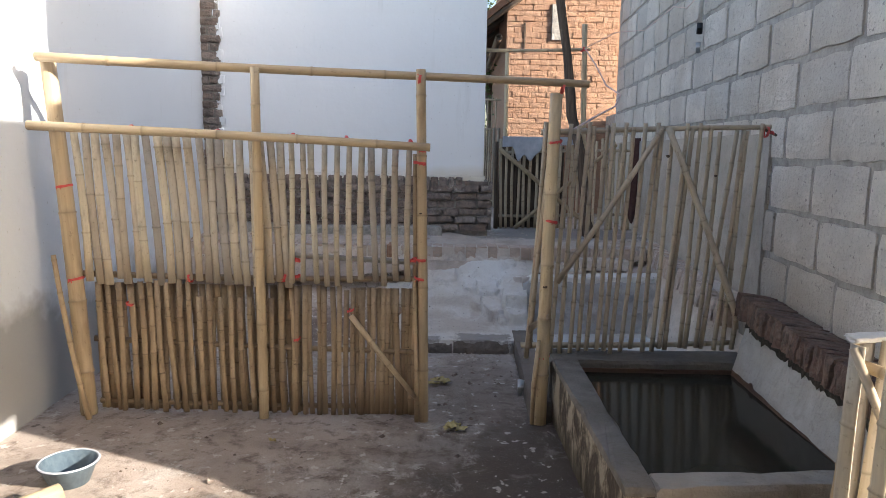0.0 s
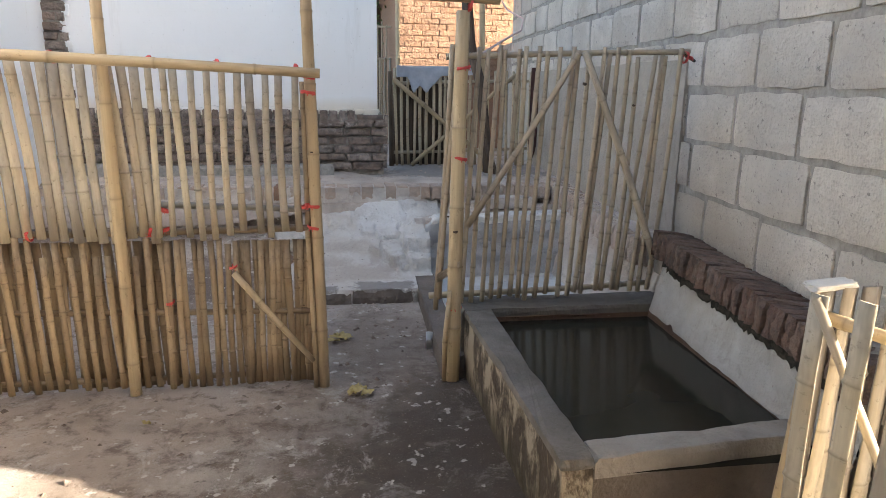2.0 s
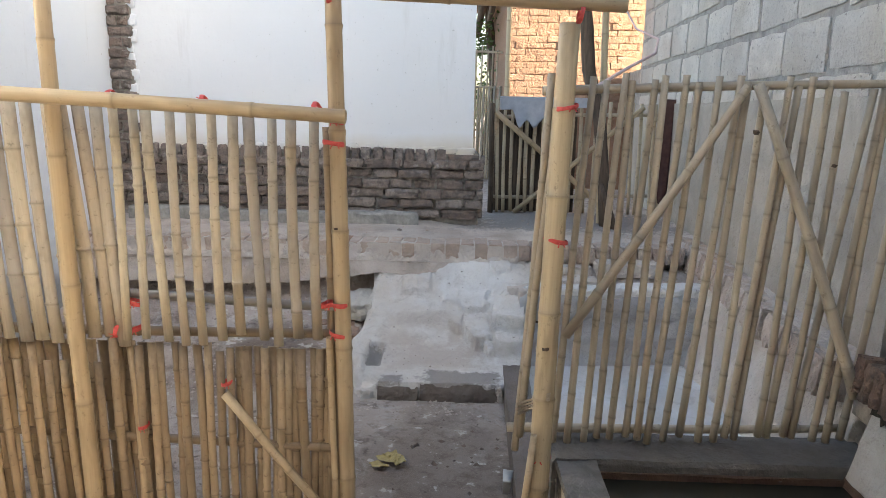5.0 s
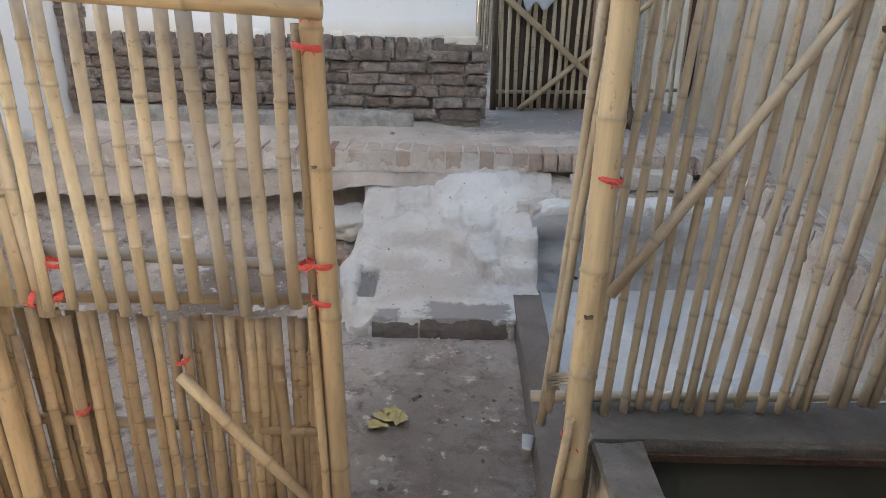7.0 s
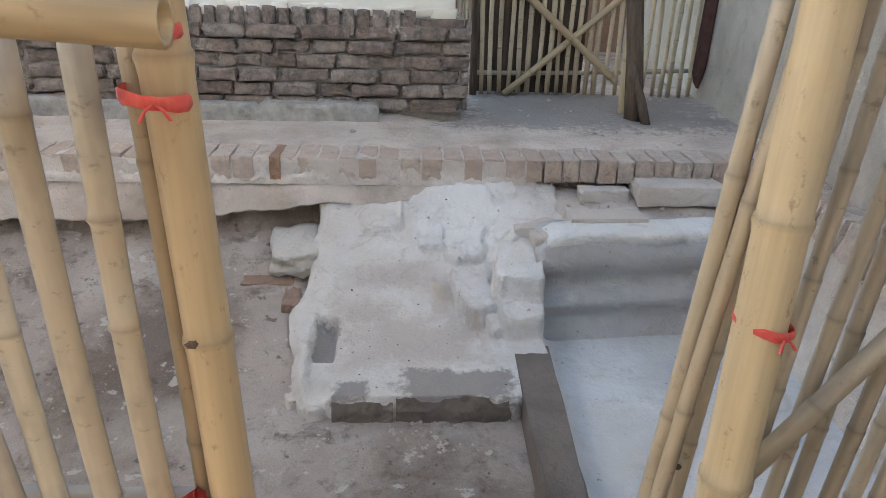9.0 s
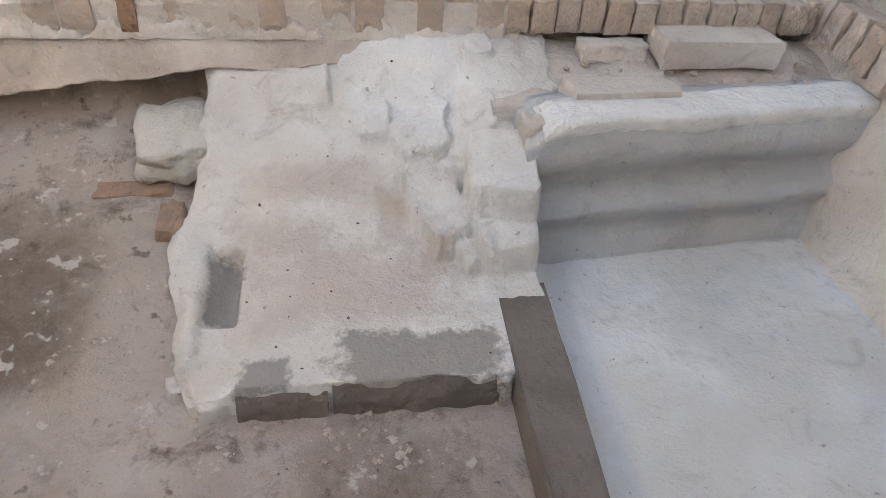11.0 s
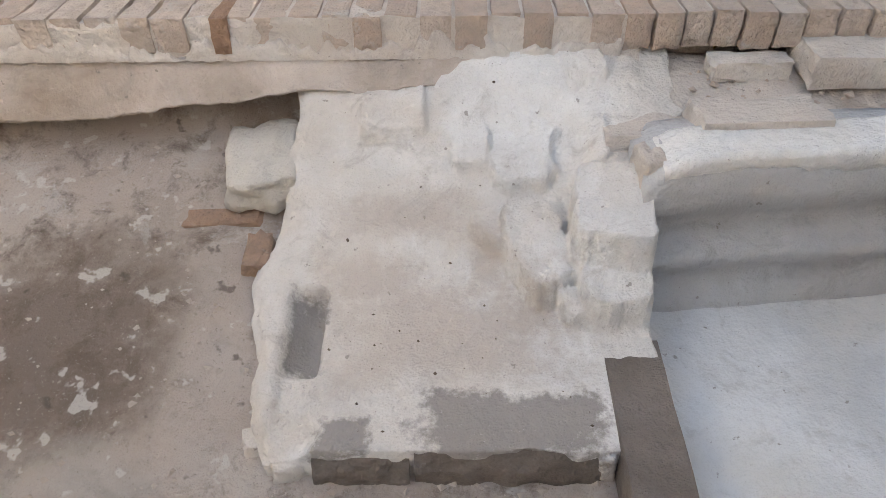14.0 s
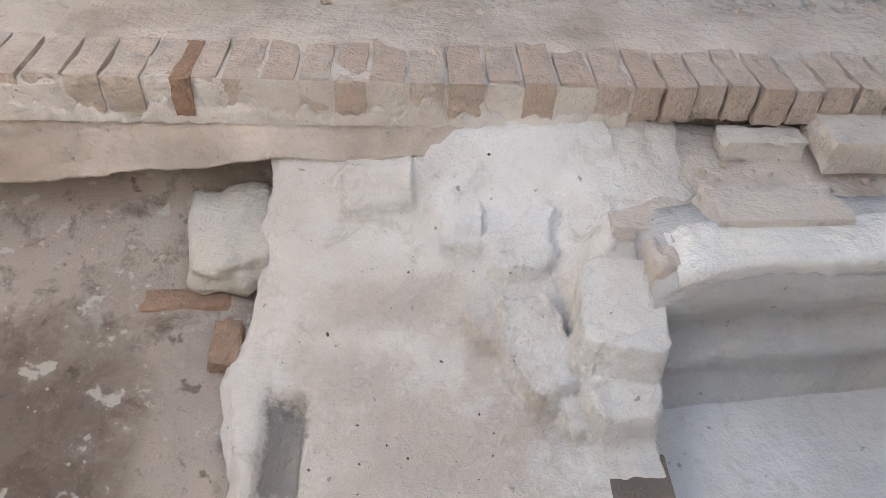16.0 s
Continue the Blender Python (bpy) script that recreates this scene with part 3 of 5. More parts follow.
def slat(x0, x1, z0, z1, y, meshes, material, parent):
    ob = link_mesh("slat", RNG.choice(meshes), None, parent)
    if not ob.data.materials:
        ob.data.materials.append(material)
    ob.matrix_basis = Matrix.Translation((x0, y, z0)) @ Matrix.Shear("XY", 4, ((x1 - x0) / (z1 - z0), 0)) @ Matrix.Diagonal((RNG.uniform(0.88, 1.1), 1, z1 - z0, 1))
    return ob


def own(meshes, material):
    out = []
    for me in meshes:
        c = me.copy()
        c.materials.clear()
        c.materials.append(material)
        out.append(c)
    return out


UP_WIDE, UP_SLIM, LOW_WIDE, LOW_SLIM = own(WIDE, SLAT), own(SLIM, SLAT), own(WIDE, SLAT_LOW), own(SLIM, SLAT_LOW)


def rail_z(x):
    return 1.397 - 0.0346 * (x + 1.89)


# upper field: broad grey-brown slats, then slimmer ones with gaps
n_up = 21
for i in range(n_up):
    x = -1.715 + i * (0.965 / (n_up - 1)) + RNG.uniform(-0.006, 0.006)
    slat(x + 0.035 - 0.02 * i / n_up, x - 0.02, 0.66 + RNG.uniform(-0.01, 0.03), rail_z(x) - 0.005, FY + RNG.uniform(-0.004, 0.006), UP_WIDE, SLAT, fence)
n_sl = 11
for i in range(n_sl):
    x = -0.705 + i * (0.545 / (n_sl - 1)) + RNG.uniform(-0.004, 0.004)
    slat(x - 0.005, x - 0.012, 0.675 + RNG.uniform(-0.015, 0.03), rail_z(x) - 0.01, FY - 0.012 + RNG.uniform(-0.003, 0.003), UP_SLIM, SLAT, fence)
# lower field: closely set brown slats in two layers
n_lo = 20
for i in range(n_lo):
    x = -1.655 + i * (0.925 / (n_lo - 1)) + RNG.uniform(-0.005, 0.005)
    slat(x + 0.012, x - 0.012, 0.02 + RNG.uniform(-0.01, 0.01), RNG.choice((0.68, 0.675, 0.66, 0.665, 0.60, 0.685)), FY - 0.008 + RNG.uniform(-0.004, 0.006), LOW_SLIM, SLAT_LOW, fence)
for i in range(10):
    x = -0.70 + i * 0.0335 + RNG.uniform(-0.004, 0.004)
    slat(x + 0.004, x - 0.004, 0.02 + RNG.uniform(-0.01, 0.01), 0.66 + RNG.uniform(-0.02, 0.015), FY - 0.008 + RNG.uniform(-0.003, 0.004), LOW_SLIM, SLAT_LOW, fence)
for i in range(12):
    x = -0.405 + i * 0.0235
    slat(x, x, 0.02, 0.655, FY + RNG.uniform(0.0, 0.006), LOW_SLIM, SLAT_LOW, fence)
for i in range(26):
    x = -1.66 + i * 0.0385
    slat(x, x - 0.01, 0.02, 0.655, FY + 0.020, LOW_WIDE, SLAT_LOW, fence)

for px, pz, s in ((-1.76, 1.12, 1.3), (-1.74, 0.68, 1.3), (-0.87, rail_z(-0.87), 1.0), (-0.095, 1.31, 1.05), (-0.095, 1.25, 1.05), (-0.097, 0.80, 1.1), (-0.097, 0.71, 1.0), (-0.095, 0.06, 1.05)):
    tie((px, FY - 0.012 if px > -1 else FY - 0.03, pz), fence, 0.74 * s)
for px, pz in ((-1.42, rail_z(-1.42)), (-1.02, rail_z(-1.02)), (-0.69, rail_z(-0.69)), (-0.44, rail_z(-0.44)), (-0.13, rail_z(-0.13)), (-0.75, 0.70), (-1.2, 0.69)):
    tie((px, FY - 0.03 if pz > 1 else FY - 0.005, pz), fence, 0.62 if pz > 1 else 0.5, "x")
for px, pz in ((-0.69, 0.79), (-0.69, 0.71), (-0.44, 0.55), (-0.70, 0.40), (-0.14, 0.80), (-1.5, 0.56)):
    tie((px, FY - 0.004, pz), fence, 0.45)
for pz in (1.36, 0.985, 0.34):
    tie((0.476 + 0.0421 * pz, 3.195 + 0.09 * pz, pz), fence, 0.92)
tie((0.535, FY + 0.10, 1.598), fence, 0.6, "x")
tie((-0.09, FY, 1.626), fence, 0.65, "x")

def hang_ties(owner):
    """Strings and knots wound round an upright become its sub-parts."""
    posts = [o for o in owner.children if o.name.split(".")[0] in ("post", "upright")]
    for o in list(owner.children):
        if o.name.split(".")[0] in ("tie", "knot"):
            for p in posts:
                a, b = p.matrix_basis.translation, p.matrix_basis @ Vector((0, 0, 1))
                t = (o.matrix_basis.translation.z - a.z) / (b.z - a.z)
                if 0 < t < 1 and (a.lerp(b, t) - o.matrix_basis.translation).length < 0.05:
                    o.parent = p
                    o.matrix_parent_inverse = p.matrix_basis.inverted()
                    break


# ---- stick gate over the pool wall ----
PY = 3.39
gate = thing("stick_gate", "grey-tan bamboo stick gate standing on the pool wall", "gate", at=(0, 0, 0))
pole("top_rail", (0.46, PY + 0.015, 1.405), (1.56, PY + 0.02, 1.415), 0.014, 0.012, gate, STICK, 0.22)
pole("bottom_rail", (0.40, PY + 0.015, 0.325), (1.47, PY + 0.015, 0.372), 0.016, 0.013, gate, STICK, 0.22)
pole("stile", (0.423, PY - 0.03, 0.28), (0.450, PY - 0.075, 1.45), 0.0125, 0.011, gate, STICK, 0.3)
pole("stick", (0.440, PY - 0.055, 0.34), (0.492, PY - 0.09, 1.43), 0.012, 0.010, gate, STICK, 0.3)
STICKS = [pole_mesh("stick", 0.0122, 0.0105, 1.1, 0.17, 300 + s, 0.008, 8) for s in range(8)]
n_st = 22
for i in range(n_st):
    f = i / (n_st - 1)
    ob = link_mesh("stick", STICKS[i % 8], STICK, gate)
    zb = 0.30 + 0.05 * f
    ob.matrix_basis = span((0.50 + 0.955 * f + RNG.uniform(-0.008, 0.008), PY - 0.012, zb + RNG.uniform(-0.02, 0.01)), (0.545 + 0.97 * f + RNG.uniform(-0.012, 0.012), PY - 0.012, 1.43 + RNG.uniform(-0.015, 0.03)), RNG.uniform(0, 6))
pole("brace", (0.565, PY - 0.045, 0.67), (1.02, PY - 0.035, 1.43), 0.015, 0.013, gate, STICK, 0.25)
pole("brace", (1.46, PY - 0.04, 0.50), (1.055, PY - 0.035, 1.43), 0.018, 0.015, gate, SLAT, 0.22)
for k in range(4):
    pole("splint", (0.425, PY - 0.075, 0.42 + 0.012 * k), (0.50, PY - 0.20, 0.53 + 0.006 * k), 0.004, 0.003, gate, STICK, 0.5, 0.0, seg=6)
tie((1.53, PY, 1.42), gate, 0.7, "x")
tie((1.555, PY + 0.01, 1.42), gate, 0.5)
pole("stub", (1.52, PY - 0.02, 1.43), (1.60, PY + 0.05, 1.40), 0.008, 0.007, gate, WOOD, 0.5, seg=8)

for kx, ky, kz, ks in ((0.494, 3.222, 0.675, 0.013), (-0.092, 3.182, 1.02, 0.006), (0.470, 3.335, 0.72, 0.007), (1.06, 3.35, 1.30, 0.012), (1.30, 3.365, 1.21, 0.009)):
    kn = link_mesh("knot", rough_box("knot", ks * 1.5, ks * 1.2, ks * 0.8, int(kz * 100), ks * 0.3, ks * 0.4), WOOD, fence if ky < 3.3 else gate, "dark knot")
    kn.location = (kx, ky, kz)

hang_ties(fence)
# the fence leans towards the yard, the stick gate a little too
for owner, slope, foot_z in ((fence, 0.055, 0.0), (gate, 0.045, 0.3)):
    for o in owner.children:
        o.matrix_basis = Matrix(((1, 0, 0, 0), (0, 1, -slope, slope * foot_z), (0, 0, 1, 0), (0, 0, 0, 1))) @ o.matrix_basis

# ---- pool ----
pool = thing("water_pool", "cement pool of dark still water with a chipped rim", "pool", at=(0, 0, 0))
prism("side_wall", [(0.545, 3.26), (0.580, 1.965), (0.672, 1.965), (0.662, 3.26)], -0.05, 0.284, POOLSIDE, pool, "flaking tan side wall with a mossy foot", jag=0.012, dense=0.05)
prism("coping", [(0.541, 3.26), (0.576, 1.961), (0.674, 1.961), (0.665, 3.26)], 0.278, 0.303, POOLC, pool, "dark weathered coping", jag=0.014, dense=0.04)
prism("near_wall", [(0.674, 1.985), (1.36, 2.045), (1.42, 2.12), (0.674, 2.065)], -0.05, 0.245, DAMP, pool, "dark damp brickwork below the rim", jag=0.006)
prism("near_rim", [(0.674, 1.972), (1.36, 2.032), (1.42, 2.13), (0.674, 2.075)], 0.238, 0.30, RIMC, pool, "chipped pale cement rim", jag=0.008, dense=0.03)
prism("far_wall", [(0.53, 3.262), (1.56, 3.262), (1.56, 3.46), (0.53, 3.46)], -0.05, 0.30, POOLC, pool, "grey cement cross wall", jag=0.008)
prism("waterline", [(0.668, 3.25), (1.50, 3.25), (1.50, 3.258), (0.668, 3.258)], 0.10, 0.264, ALGAE, pool, "brown waterline stain on the wall", dense=0.1, jag=0.004)


def lining(u, v):
    """The sloping white lining along the block wall: u along, v up."""
    y = 1.9 + 1.36 * u
    x = 1.355 + 0.02 * u + (0.075 + 0.03 * u) * v + 0.008 * rag(u * 3, v, 3)
    return x, y, 0.08 + (0.34 + 0.08 * u) * v + 0.006 * rag(u * 9, v * 5, 2)


nu, nv = 30, 8
lv = [lining(i / nu, j / nv) for j in range(nv + 1) for i in range(nu + 1)]
lv += [(1.7, y, z) for x, y, z in lv]
lf = []
for j in range(nv):
    for i in range(nu):
        a = j * (nu + 1) + i
        lf.append((a, a + 1, a + nu + 2, a + nu + 1))
top = nv * (nu + 1)
half = len(lv) // 2
for i in range(nu):
    lf.append((top + i, top + i + 1, half + top + i + 1, half + top + i))
link_mesh("wall_lining", mesh_of("wall_lining", lv, lf, True), POOLW, pool, "white cement lining below the bricks")
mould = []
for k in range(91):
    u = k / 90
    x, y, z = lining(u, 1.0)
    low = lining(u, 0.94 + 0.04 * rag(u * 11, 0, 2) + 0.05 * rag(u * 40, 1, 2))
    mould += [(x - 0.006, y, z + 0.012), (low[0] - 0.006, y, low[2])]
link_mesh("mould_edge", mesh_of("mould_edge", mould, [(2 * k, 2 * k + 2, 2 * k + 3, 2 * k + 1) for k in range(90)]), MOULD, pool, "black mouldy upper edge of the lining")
wl = []
for k in range(61):
    u = k / 60
    w = 0.012 * rag(u * 14, 0, 1) + (0.03 if 0.80 < u < 0.84 else 0)
    x, y, z = lining(u, 0.46 + w)
    wl += [(x - 0.004, y, z), (lining(u, 0.34)[0] - 0.004, y, 0.215)]
link_mesh("waterline", mesh_of("waterline", wl, [(2 * k, 2 * k + 2, 2 * k + 3, 2 * k + 1) for k in range(60)]), ALGAE, pool, "rust-brown waterline stain")
tagged(sheet("water", steps(0.62, 1.52, 8), steps(1.98, 3.258, 8), lambda x, y: 0.244, WATER, None), "still dark green-brown water in the pool", "water", kind="structure")

# ---- trough, kerb wall and cement steps ----
trough = thing("cement_trough", "pale blue-grey cement trough, empty, beside the steps", "trough", at=(0, 0, 0))
sheet("trough_floor", steps(0.55, 1.58, 30), steps(3.44, 4.86, 40), lambda x, y: 0.012 + 0.006 * rag(x, y, 4) + 0.05 * smooth(0.64, 0.55, x), TROUGH, trough, bottom=-0.03)
prism("low_kerb", [(0.435, 3.20), (0.54, 3.20), (0.585, 4.62), (0.46, 4.62)], -0.03, 0.10, DAMP, trough, "dark damp cement kerb", jag=0.008)
PROFILE = ((4.765, 0.0), (4.785, 0.06), (4.805, 0.11), (4.775, 0.15), (4.785, 0.19), (4.845, 0.225), (4.835, 0.26), (4.805, 0.29), (4.80, 0.33), (4.812, 0.385), (4.83, 0.404), (4.92, 0.414), (4.99, 0.41), (5.05, 0.39), (5.06, 0.2))
tv, tf = [], []
NX = 60
for i in range(NX + 1):
    x = 0.555 + 1.02 * i / NX
    sway = 0.10 * (x - 0.56)
    for j, (y, z) in enumerate(PROFILE):
        tv.append((x, y + sway + 0.012 * rag(x * 2, z * 6, 2.2, 1) + 0.005 * rag(x * 9, z * 9, 2, 2), z + 0.012 * rag(x, y, 5, 3) * (z > 0.1) - (0.03 * smooth(0.62, 0.555, x) if z > 0.3 else 0)))
L = len(PROFILE)
for i in range(NX):
    for j in range(L - 1):
        tf.append((i * L + j, i * L + j + 1, (i + 1) * L + j + 1, (i + 1) * L + j))
tf += [tuple(range(L)), tuple(range(NX * L, NX * L + L))]
link_mesh("back_wall", mesh_of("back_wall", tv, tf, True), TROUGH_DIM, trough, "bulging grey back wall with a white top, its front darkened as painted shade")


# added top layer, which carries the painted brightness of the upward side
kv, kf, KN, KM = [], [], 90, 10
for i in range(KN + 1):
    x = 0.595 + 0.975 * i / KN
    front = 4.808 + 0.10 * (x - 0.56) + 0.012 * rag(x * 2, 0.4, 2.2, 1) + 0.006 * rag(x, 0, 30, 2)
    for j in range(KM + 1):
        v = j / KM
        z = 0.428 + 0.007 * rag(x, v, 7, 3) + 0.004 * rag(x, v * 0.3, 28, 3) - (0.014 if j == 0 else 0) - 0.02 * smooth(0.64, 0.595, x)
        kv.append((x, front + 0.14 * v, z))
    kv += [(x, front + 0.14, 0.36), (x, front + 0.006, 0.372 + 0.010 * rag(x, 0, 16, 5))]
KS = KM + 3
for i in range(KN):
    for j in range(KS):
        j2 = (j + 1) % KS
        kf.append((i * KS + j, i * KS + j2, (i + 1) * KS + j2, (i + 1) * KS + j))
kf += [tuple(range(KS)), tuple(range(KN * KS, KN * KS + KS))]
link_mesh("top_skim", mesh_of("top_skim", kv, kf, True), SKIM_LIT, trough, "white top layer of the back wall, lightened as painted sky light")


def side_z(x, y):
    return 0.42 * smooth(1.44, 1.58, x + 0.03 * rag(x, y, 6, 1)) + 0.13 * smooth(1.54, 1.64, x) * smooth(4.2, 5.0, y) + 0.02 * rag(x, y, 14, 2)


sheet("side_bank", steps(1.40, 1.72, 26), steps(3.44, 5.34, 80), side_z, LIME, trough, "yellowish rubble bank along the wall", bottom=-0.02)

# cement steps: one worn mass
BED_LEFT = ((4.34, 0.085), (4.55, 0.098), (4.66, 0.118), (4.78, 0.15), (4.9, 0.20), (5.0, 0.245), (5.1, 0.295), (5.2, 0.378), (5.34, 0.46))
BED_RIGHT = ((4.34, 0.085), (4.55, 0.098), (4.66, 0.118), (4.78, 0.15), (4.9, 0.205), (5.0, 0.258), (5.1, 0.33), (5.18, 0.412), (5.23, 0.462), (5.28, 0.488), (5.34, 0.492))
BED_EDGE = ((4.34, 0.085), (4.55, 0.098), (4.64, 0.115), (4.80, 0.24), (4.9, 0.31), (5.0, 0.355), (5.1, 0.395), (5.2, 0.44), (5.28, 0.478), (5.34, 0.485))
# stones at the right of the steps: middle, half size, turn, height at the front and at the back
STONES = ((0.335, 4.800, 0.072, 0.110, 0.32, 0.200, 0.270), (0.245, 4.868, 0.055, 0.050, 0.5, 0.215, 0.240), (0.500, 4.815, 0.090, 0.105, -0.08, 0.305, 0.365),
          (0.500, 4.685, 0.082, 0.060, 0.10, 0.190, 0.230), (0.410, 4.672, 0.034, 0.040, 0.3, 0.150, 0.175))
# bricks that press through the skim: middle, half size, turn, rise
BRICKS_UNDER = ((-0.01, 5.165, 0.085, 0.060, 0.06, 0.024), (0.175, 5.085, 0.050, 0.062, 0.05, 0.026), (0.315, 5.045, 0.080, 0.080, 0.16, 0.034), (0.45, 5.02, 0.06, 0.07, -0.1, 0.015), (0.47, 5.24, 0.05, 0.07, 0.2, 0.022))


def edge_of(x, y, cx, cy, hx, hy, turn, wave):
    """How far out a place lies from a turned block: 1 on its edge; and where it lies from front to back."""
    c, k = math.cos(turn), math.sin(turn)
    u, v = (c * (x - cx) + k * (y - cy)) / hx, (c * (y - cy) - k * (x - cx)) / hy
    d = (abs(u) ** 5 + abs(v) ** 5) ** 0.2
    return d + wave * rag(x, y, 16, cx * 9) + 0.4 * wave * rag(x, y, 45, cy), v


def mound_z(x, y):
    k = smooth(-0.25, 0.45, x)
    rise = smooth(4.5, 4.7, y)
    yy = y + 0.030 * rag(x, y, 6, 3) * rise
    z = (1 - k) * lerp(BED_LEFT, yy) + k * lerp(BED_RIGHT, yy)
    k = smooth(0.41, 0.50, x + 0.02 * rag(x, y, 9, 7))
    z = (1 - k) * z + k * lerp(BED_EDGE, yy)
    z += rise * (0.010 * rag(x, y, 5, 1) + 0.005 * rag(x, y, 17, 2) + 0.0025 * rag(x, y, 40, 8)) + 0.002 * rag(x, y, 33, 5)
    for cx, cy, hx, hy, turn, h in BRICKS_UNDER:
        d, v = edge_of(x, y, cx, cy, hx, hy, turn, 0.26)
        z += h * smooth(1.03, 0.95, d) * smooth(1.2, -0.3, v)
    for cx, cy, hx, hy, turn, front, back in STONES:
        d, v = edge_of(x, y, cx, cy, hx, hy, turn, 0.18)
        top = front + (back - front) * min(1, max(0, v * 0.5 + 0.5)) + 0.007 * rag(x, y, 14, cx) + 0.004 * rag(x, y, 38, cy)
        z += (max(z, top) - z) * smooth(1.04, 0.92, d)
    # slot beside the tread, deepest along its inner side
    if -0.26 < x < -0.14 and 4.48 < y < 4.78:
        w = smooth(-0.255, -0.165, x) * smooth(-0.146, -0.160, x + 0.004 * rag(x, y, 20))
        z -= 0.055 * w * smooth(0.120, 0.095, abs(y - 4.628))
    z += 0.012 * smooth(-0.215, -0.24, x) * smooth(4.85, 4.70, y)
    # broken front corner on the left
    z -= 0.035 * smooth(-0.12, -0.20, x + 0.04 * rag(x, y, 12)) * smooth(4.46, 4.37, y)
    if y < 4.60 and x > 0.435:
        z = min(z, 0.105)
    return z


LEFT_EDGE = ((4.34, -0.235), (4.42, -0.275), (4.62, -0.305), (4.76, -0.335), (4.84, -0.305), (5.0, -0.275), (5.34, -0.27))


mx = steps(0.0, 1.0, 170)
my = steps(4.34, 5.34, 190)
mv = []
for y in my:
    left = lerp(LEFT_EDGE, y) + 0.022 * rag(0, y, 8, 4) + 0.010 * rag(0, y, 28, 4)
    right = 0.575 + 0.015 * rag(0, y, 9, 8) + 0.12 * smooth(5.02, 5.10, y) + 0.03 * rag(0, y, 17, 2) * smooth(5.02, 5.10, y)
    for u in mx:
        x = left + (right - left) * u
        ey = y + (0.012 * rag(x, 0, 9, 6) if y < 4.343 else 0)
        mv.append((x, ey, mound_z(x, y) - 0.025 * smooth(0.035, 0.0, u)))
mnx, mny = len(mx), len(my)
mf = [(j * mnx + i, j * mnx + i + 1, (j + 1) * mnx + i + 1, (j + 1) * mnx + i) for j in range(mny - 1) for i in range(mnx - 1)]
loop = list(range(mnx)) + [j * mnx + mnx - 1 for j in range(1, mny)] + [(mny - 1) * mnx + i for i in range(mnx - 2, -1, -1)] + [j * mnx for j in range(mny - 2, 0, -1)]
mb = len(mv)
for i in loop:
    mv.append((mv[i][0] + 0.01 * rag(mv[i][0], mv[i][1], 20, 3), mv[i][1], -0.03))
mf += [(loop[k], mb + k, mb + (k + 1) % len(loop), loop[(k + 1) % len(loop)]) for k in range(len(loop))]
step_mass = thing("cement_steps", "worn pale cement steps with damp grey patches", "steps", at=(0, 0, 0))
link_mesh("step_body", mesh_of("step_body", mv, mf, True), PLASTER, step_mass)
for x0, x1, z1 in ((0.06, 0.425, 0.084), (-0.14, 0.05, 0.066)):
    bm = bmesh.new()
    bmesh.ops.create_grid(bm, x_segments=24, y_segments=6, size=0.5)
    for v in bm.verts:
        px, pz = x0 + (v.co.x + 0.5) * (x1 - x0), (v.co.y + 0.5) * z1
        v.co = Vector((px, 4.322 + 0.02 * (pz / z1) ** 3 + 0.010 * rag(px, pz, 22, 4) + 0.005 * rag(px, pz, 60, 1), pz - 0.004))
    back = bmesh.ops.extrude_face_region(bm, geom=bm.faces[:])
    for v in [g for g in back["geom"] if isinstance(g, bmesh.types.BMVert)]:
        v.co.y = 4.37
    bmesh.ops.recalc_face_normals(bm, faces=bm.faces)
    me = bpy.data.meshes.new("riser")
    bm.to_mesh(me)
    bm.free()
    link_mesh("riser", me, DAMP, step_mass, "rough damp brick riser")


def lump(x, y, z, sx, sy, sz, seed, parent, material=None, turn=0.0, fine=4):
    """A cement-smeared stone, blunt and faceted."""
    bm = bmesh.new()
    bmesh.ops.create_icosphere(bm, subdivisions=fine, radius=1.0)
    for v in bm.verts:
        c = v.co.copy()
        k = max(abs(c.x), abs(c.y), abs(c.z)) ** -0.8
        c = c * k * (1 + 0.22 * noise.noise(c * 1.6 + Vector((seed, 0, 0))) + 0.16 * abs(noise.noise(c * 3.1 + Vector((0, seed, 0)))) + 0.07 * noise.noise(c * 7 + Vector((0, 0, seed))) + 0.03 * noise.noise(c * 16 + Vector((seed, 0, seed))))
        v.co = Vector((c.x * sx, c.y * sy, c.z * sz))
    me = bpy.data.meshes.new("lump")
    bm.to_mesh(me)
    bm.free()
    for p in me.polygons:
        p.use_smooth = True
    ob = link_mesh("lump", me, material or PLASTER, parent)
    ob.location, ob.rotation_euler = (x, y, z), (0.1 * math.sin(seed), 0.1 * math.cos(seed), turn)
    return ob


for k, (x, y, z, sx, sy, sz, turn) in enumerate((
    (-0.19, 4.365, 0.010, 0.04, 0.035, 0.035, 0.3),
    (-0.265, 4.41, 0.005, 0.03, 0.03, 0.03, 0.3), (0.432, 4.345, 0.03, 0.018, 0.02, 0.05, 0.0))):
    lump(x, y, z, sx, sy, sz, 3.7 * k + 1, step_mass, None, turn)
corner = lump(0.585, 4.885, 0.335, 0.035, 0.05, 0.07, 55, step_mass, APRON)
corner["label"] = "bare yellowish broken brick corner"

# apron of cement under the kerb, with a broken lower edge
ax = steps(-2.1, 0.62, 150)
av, af = [], []
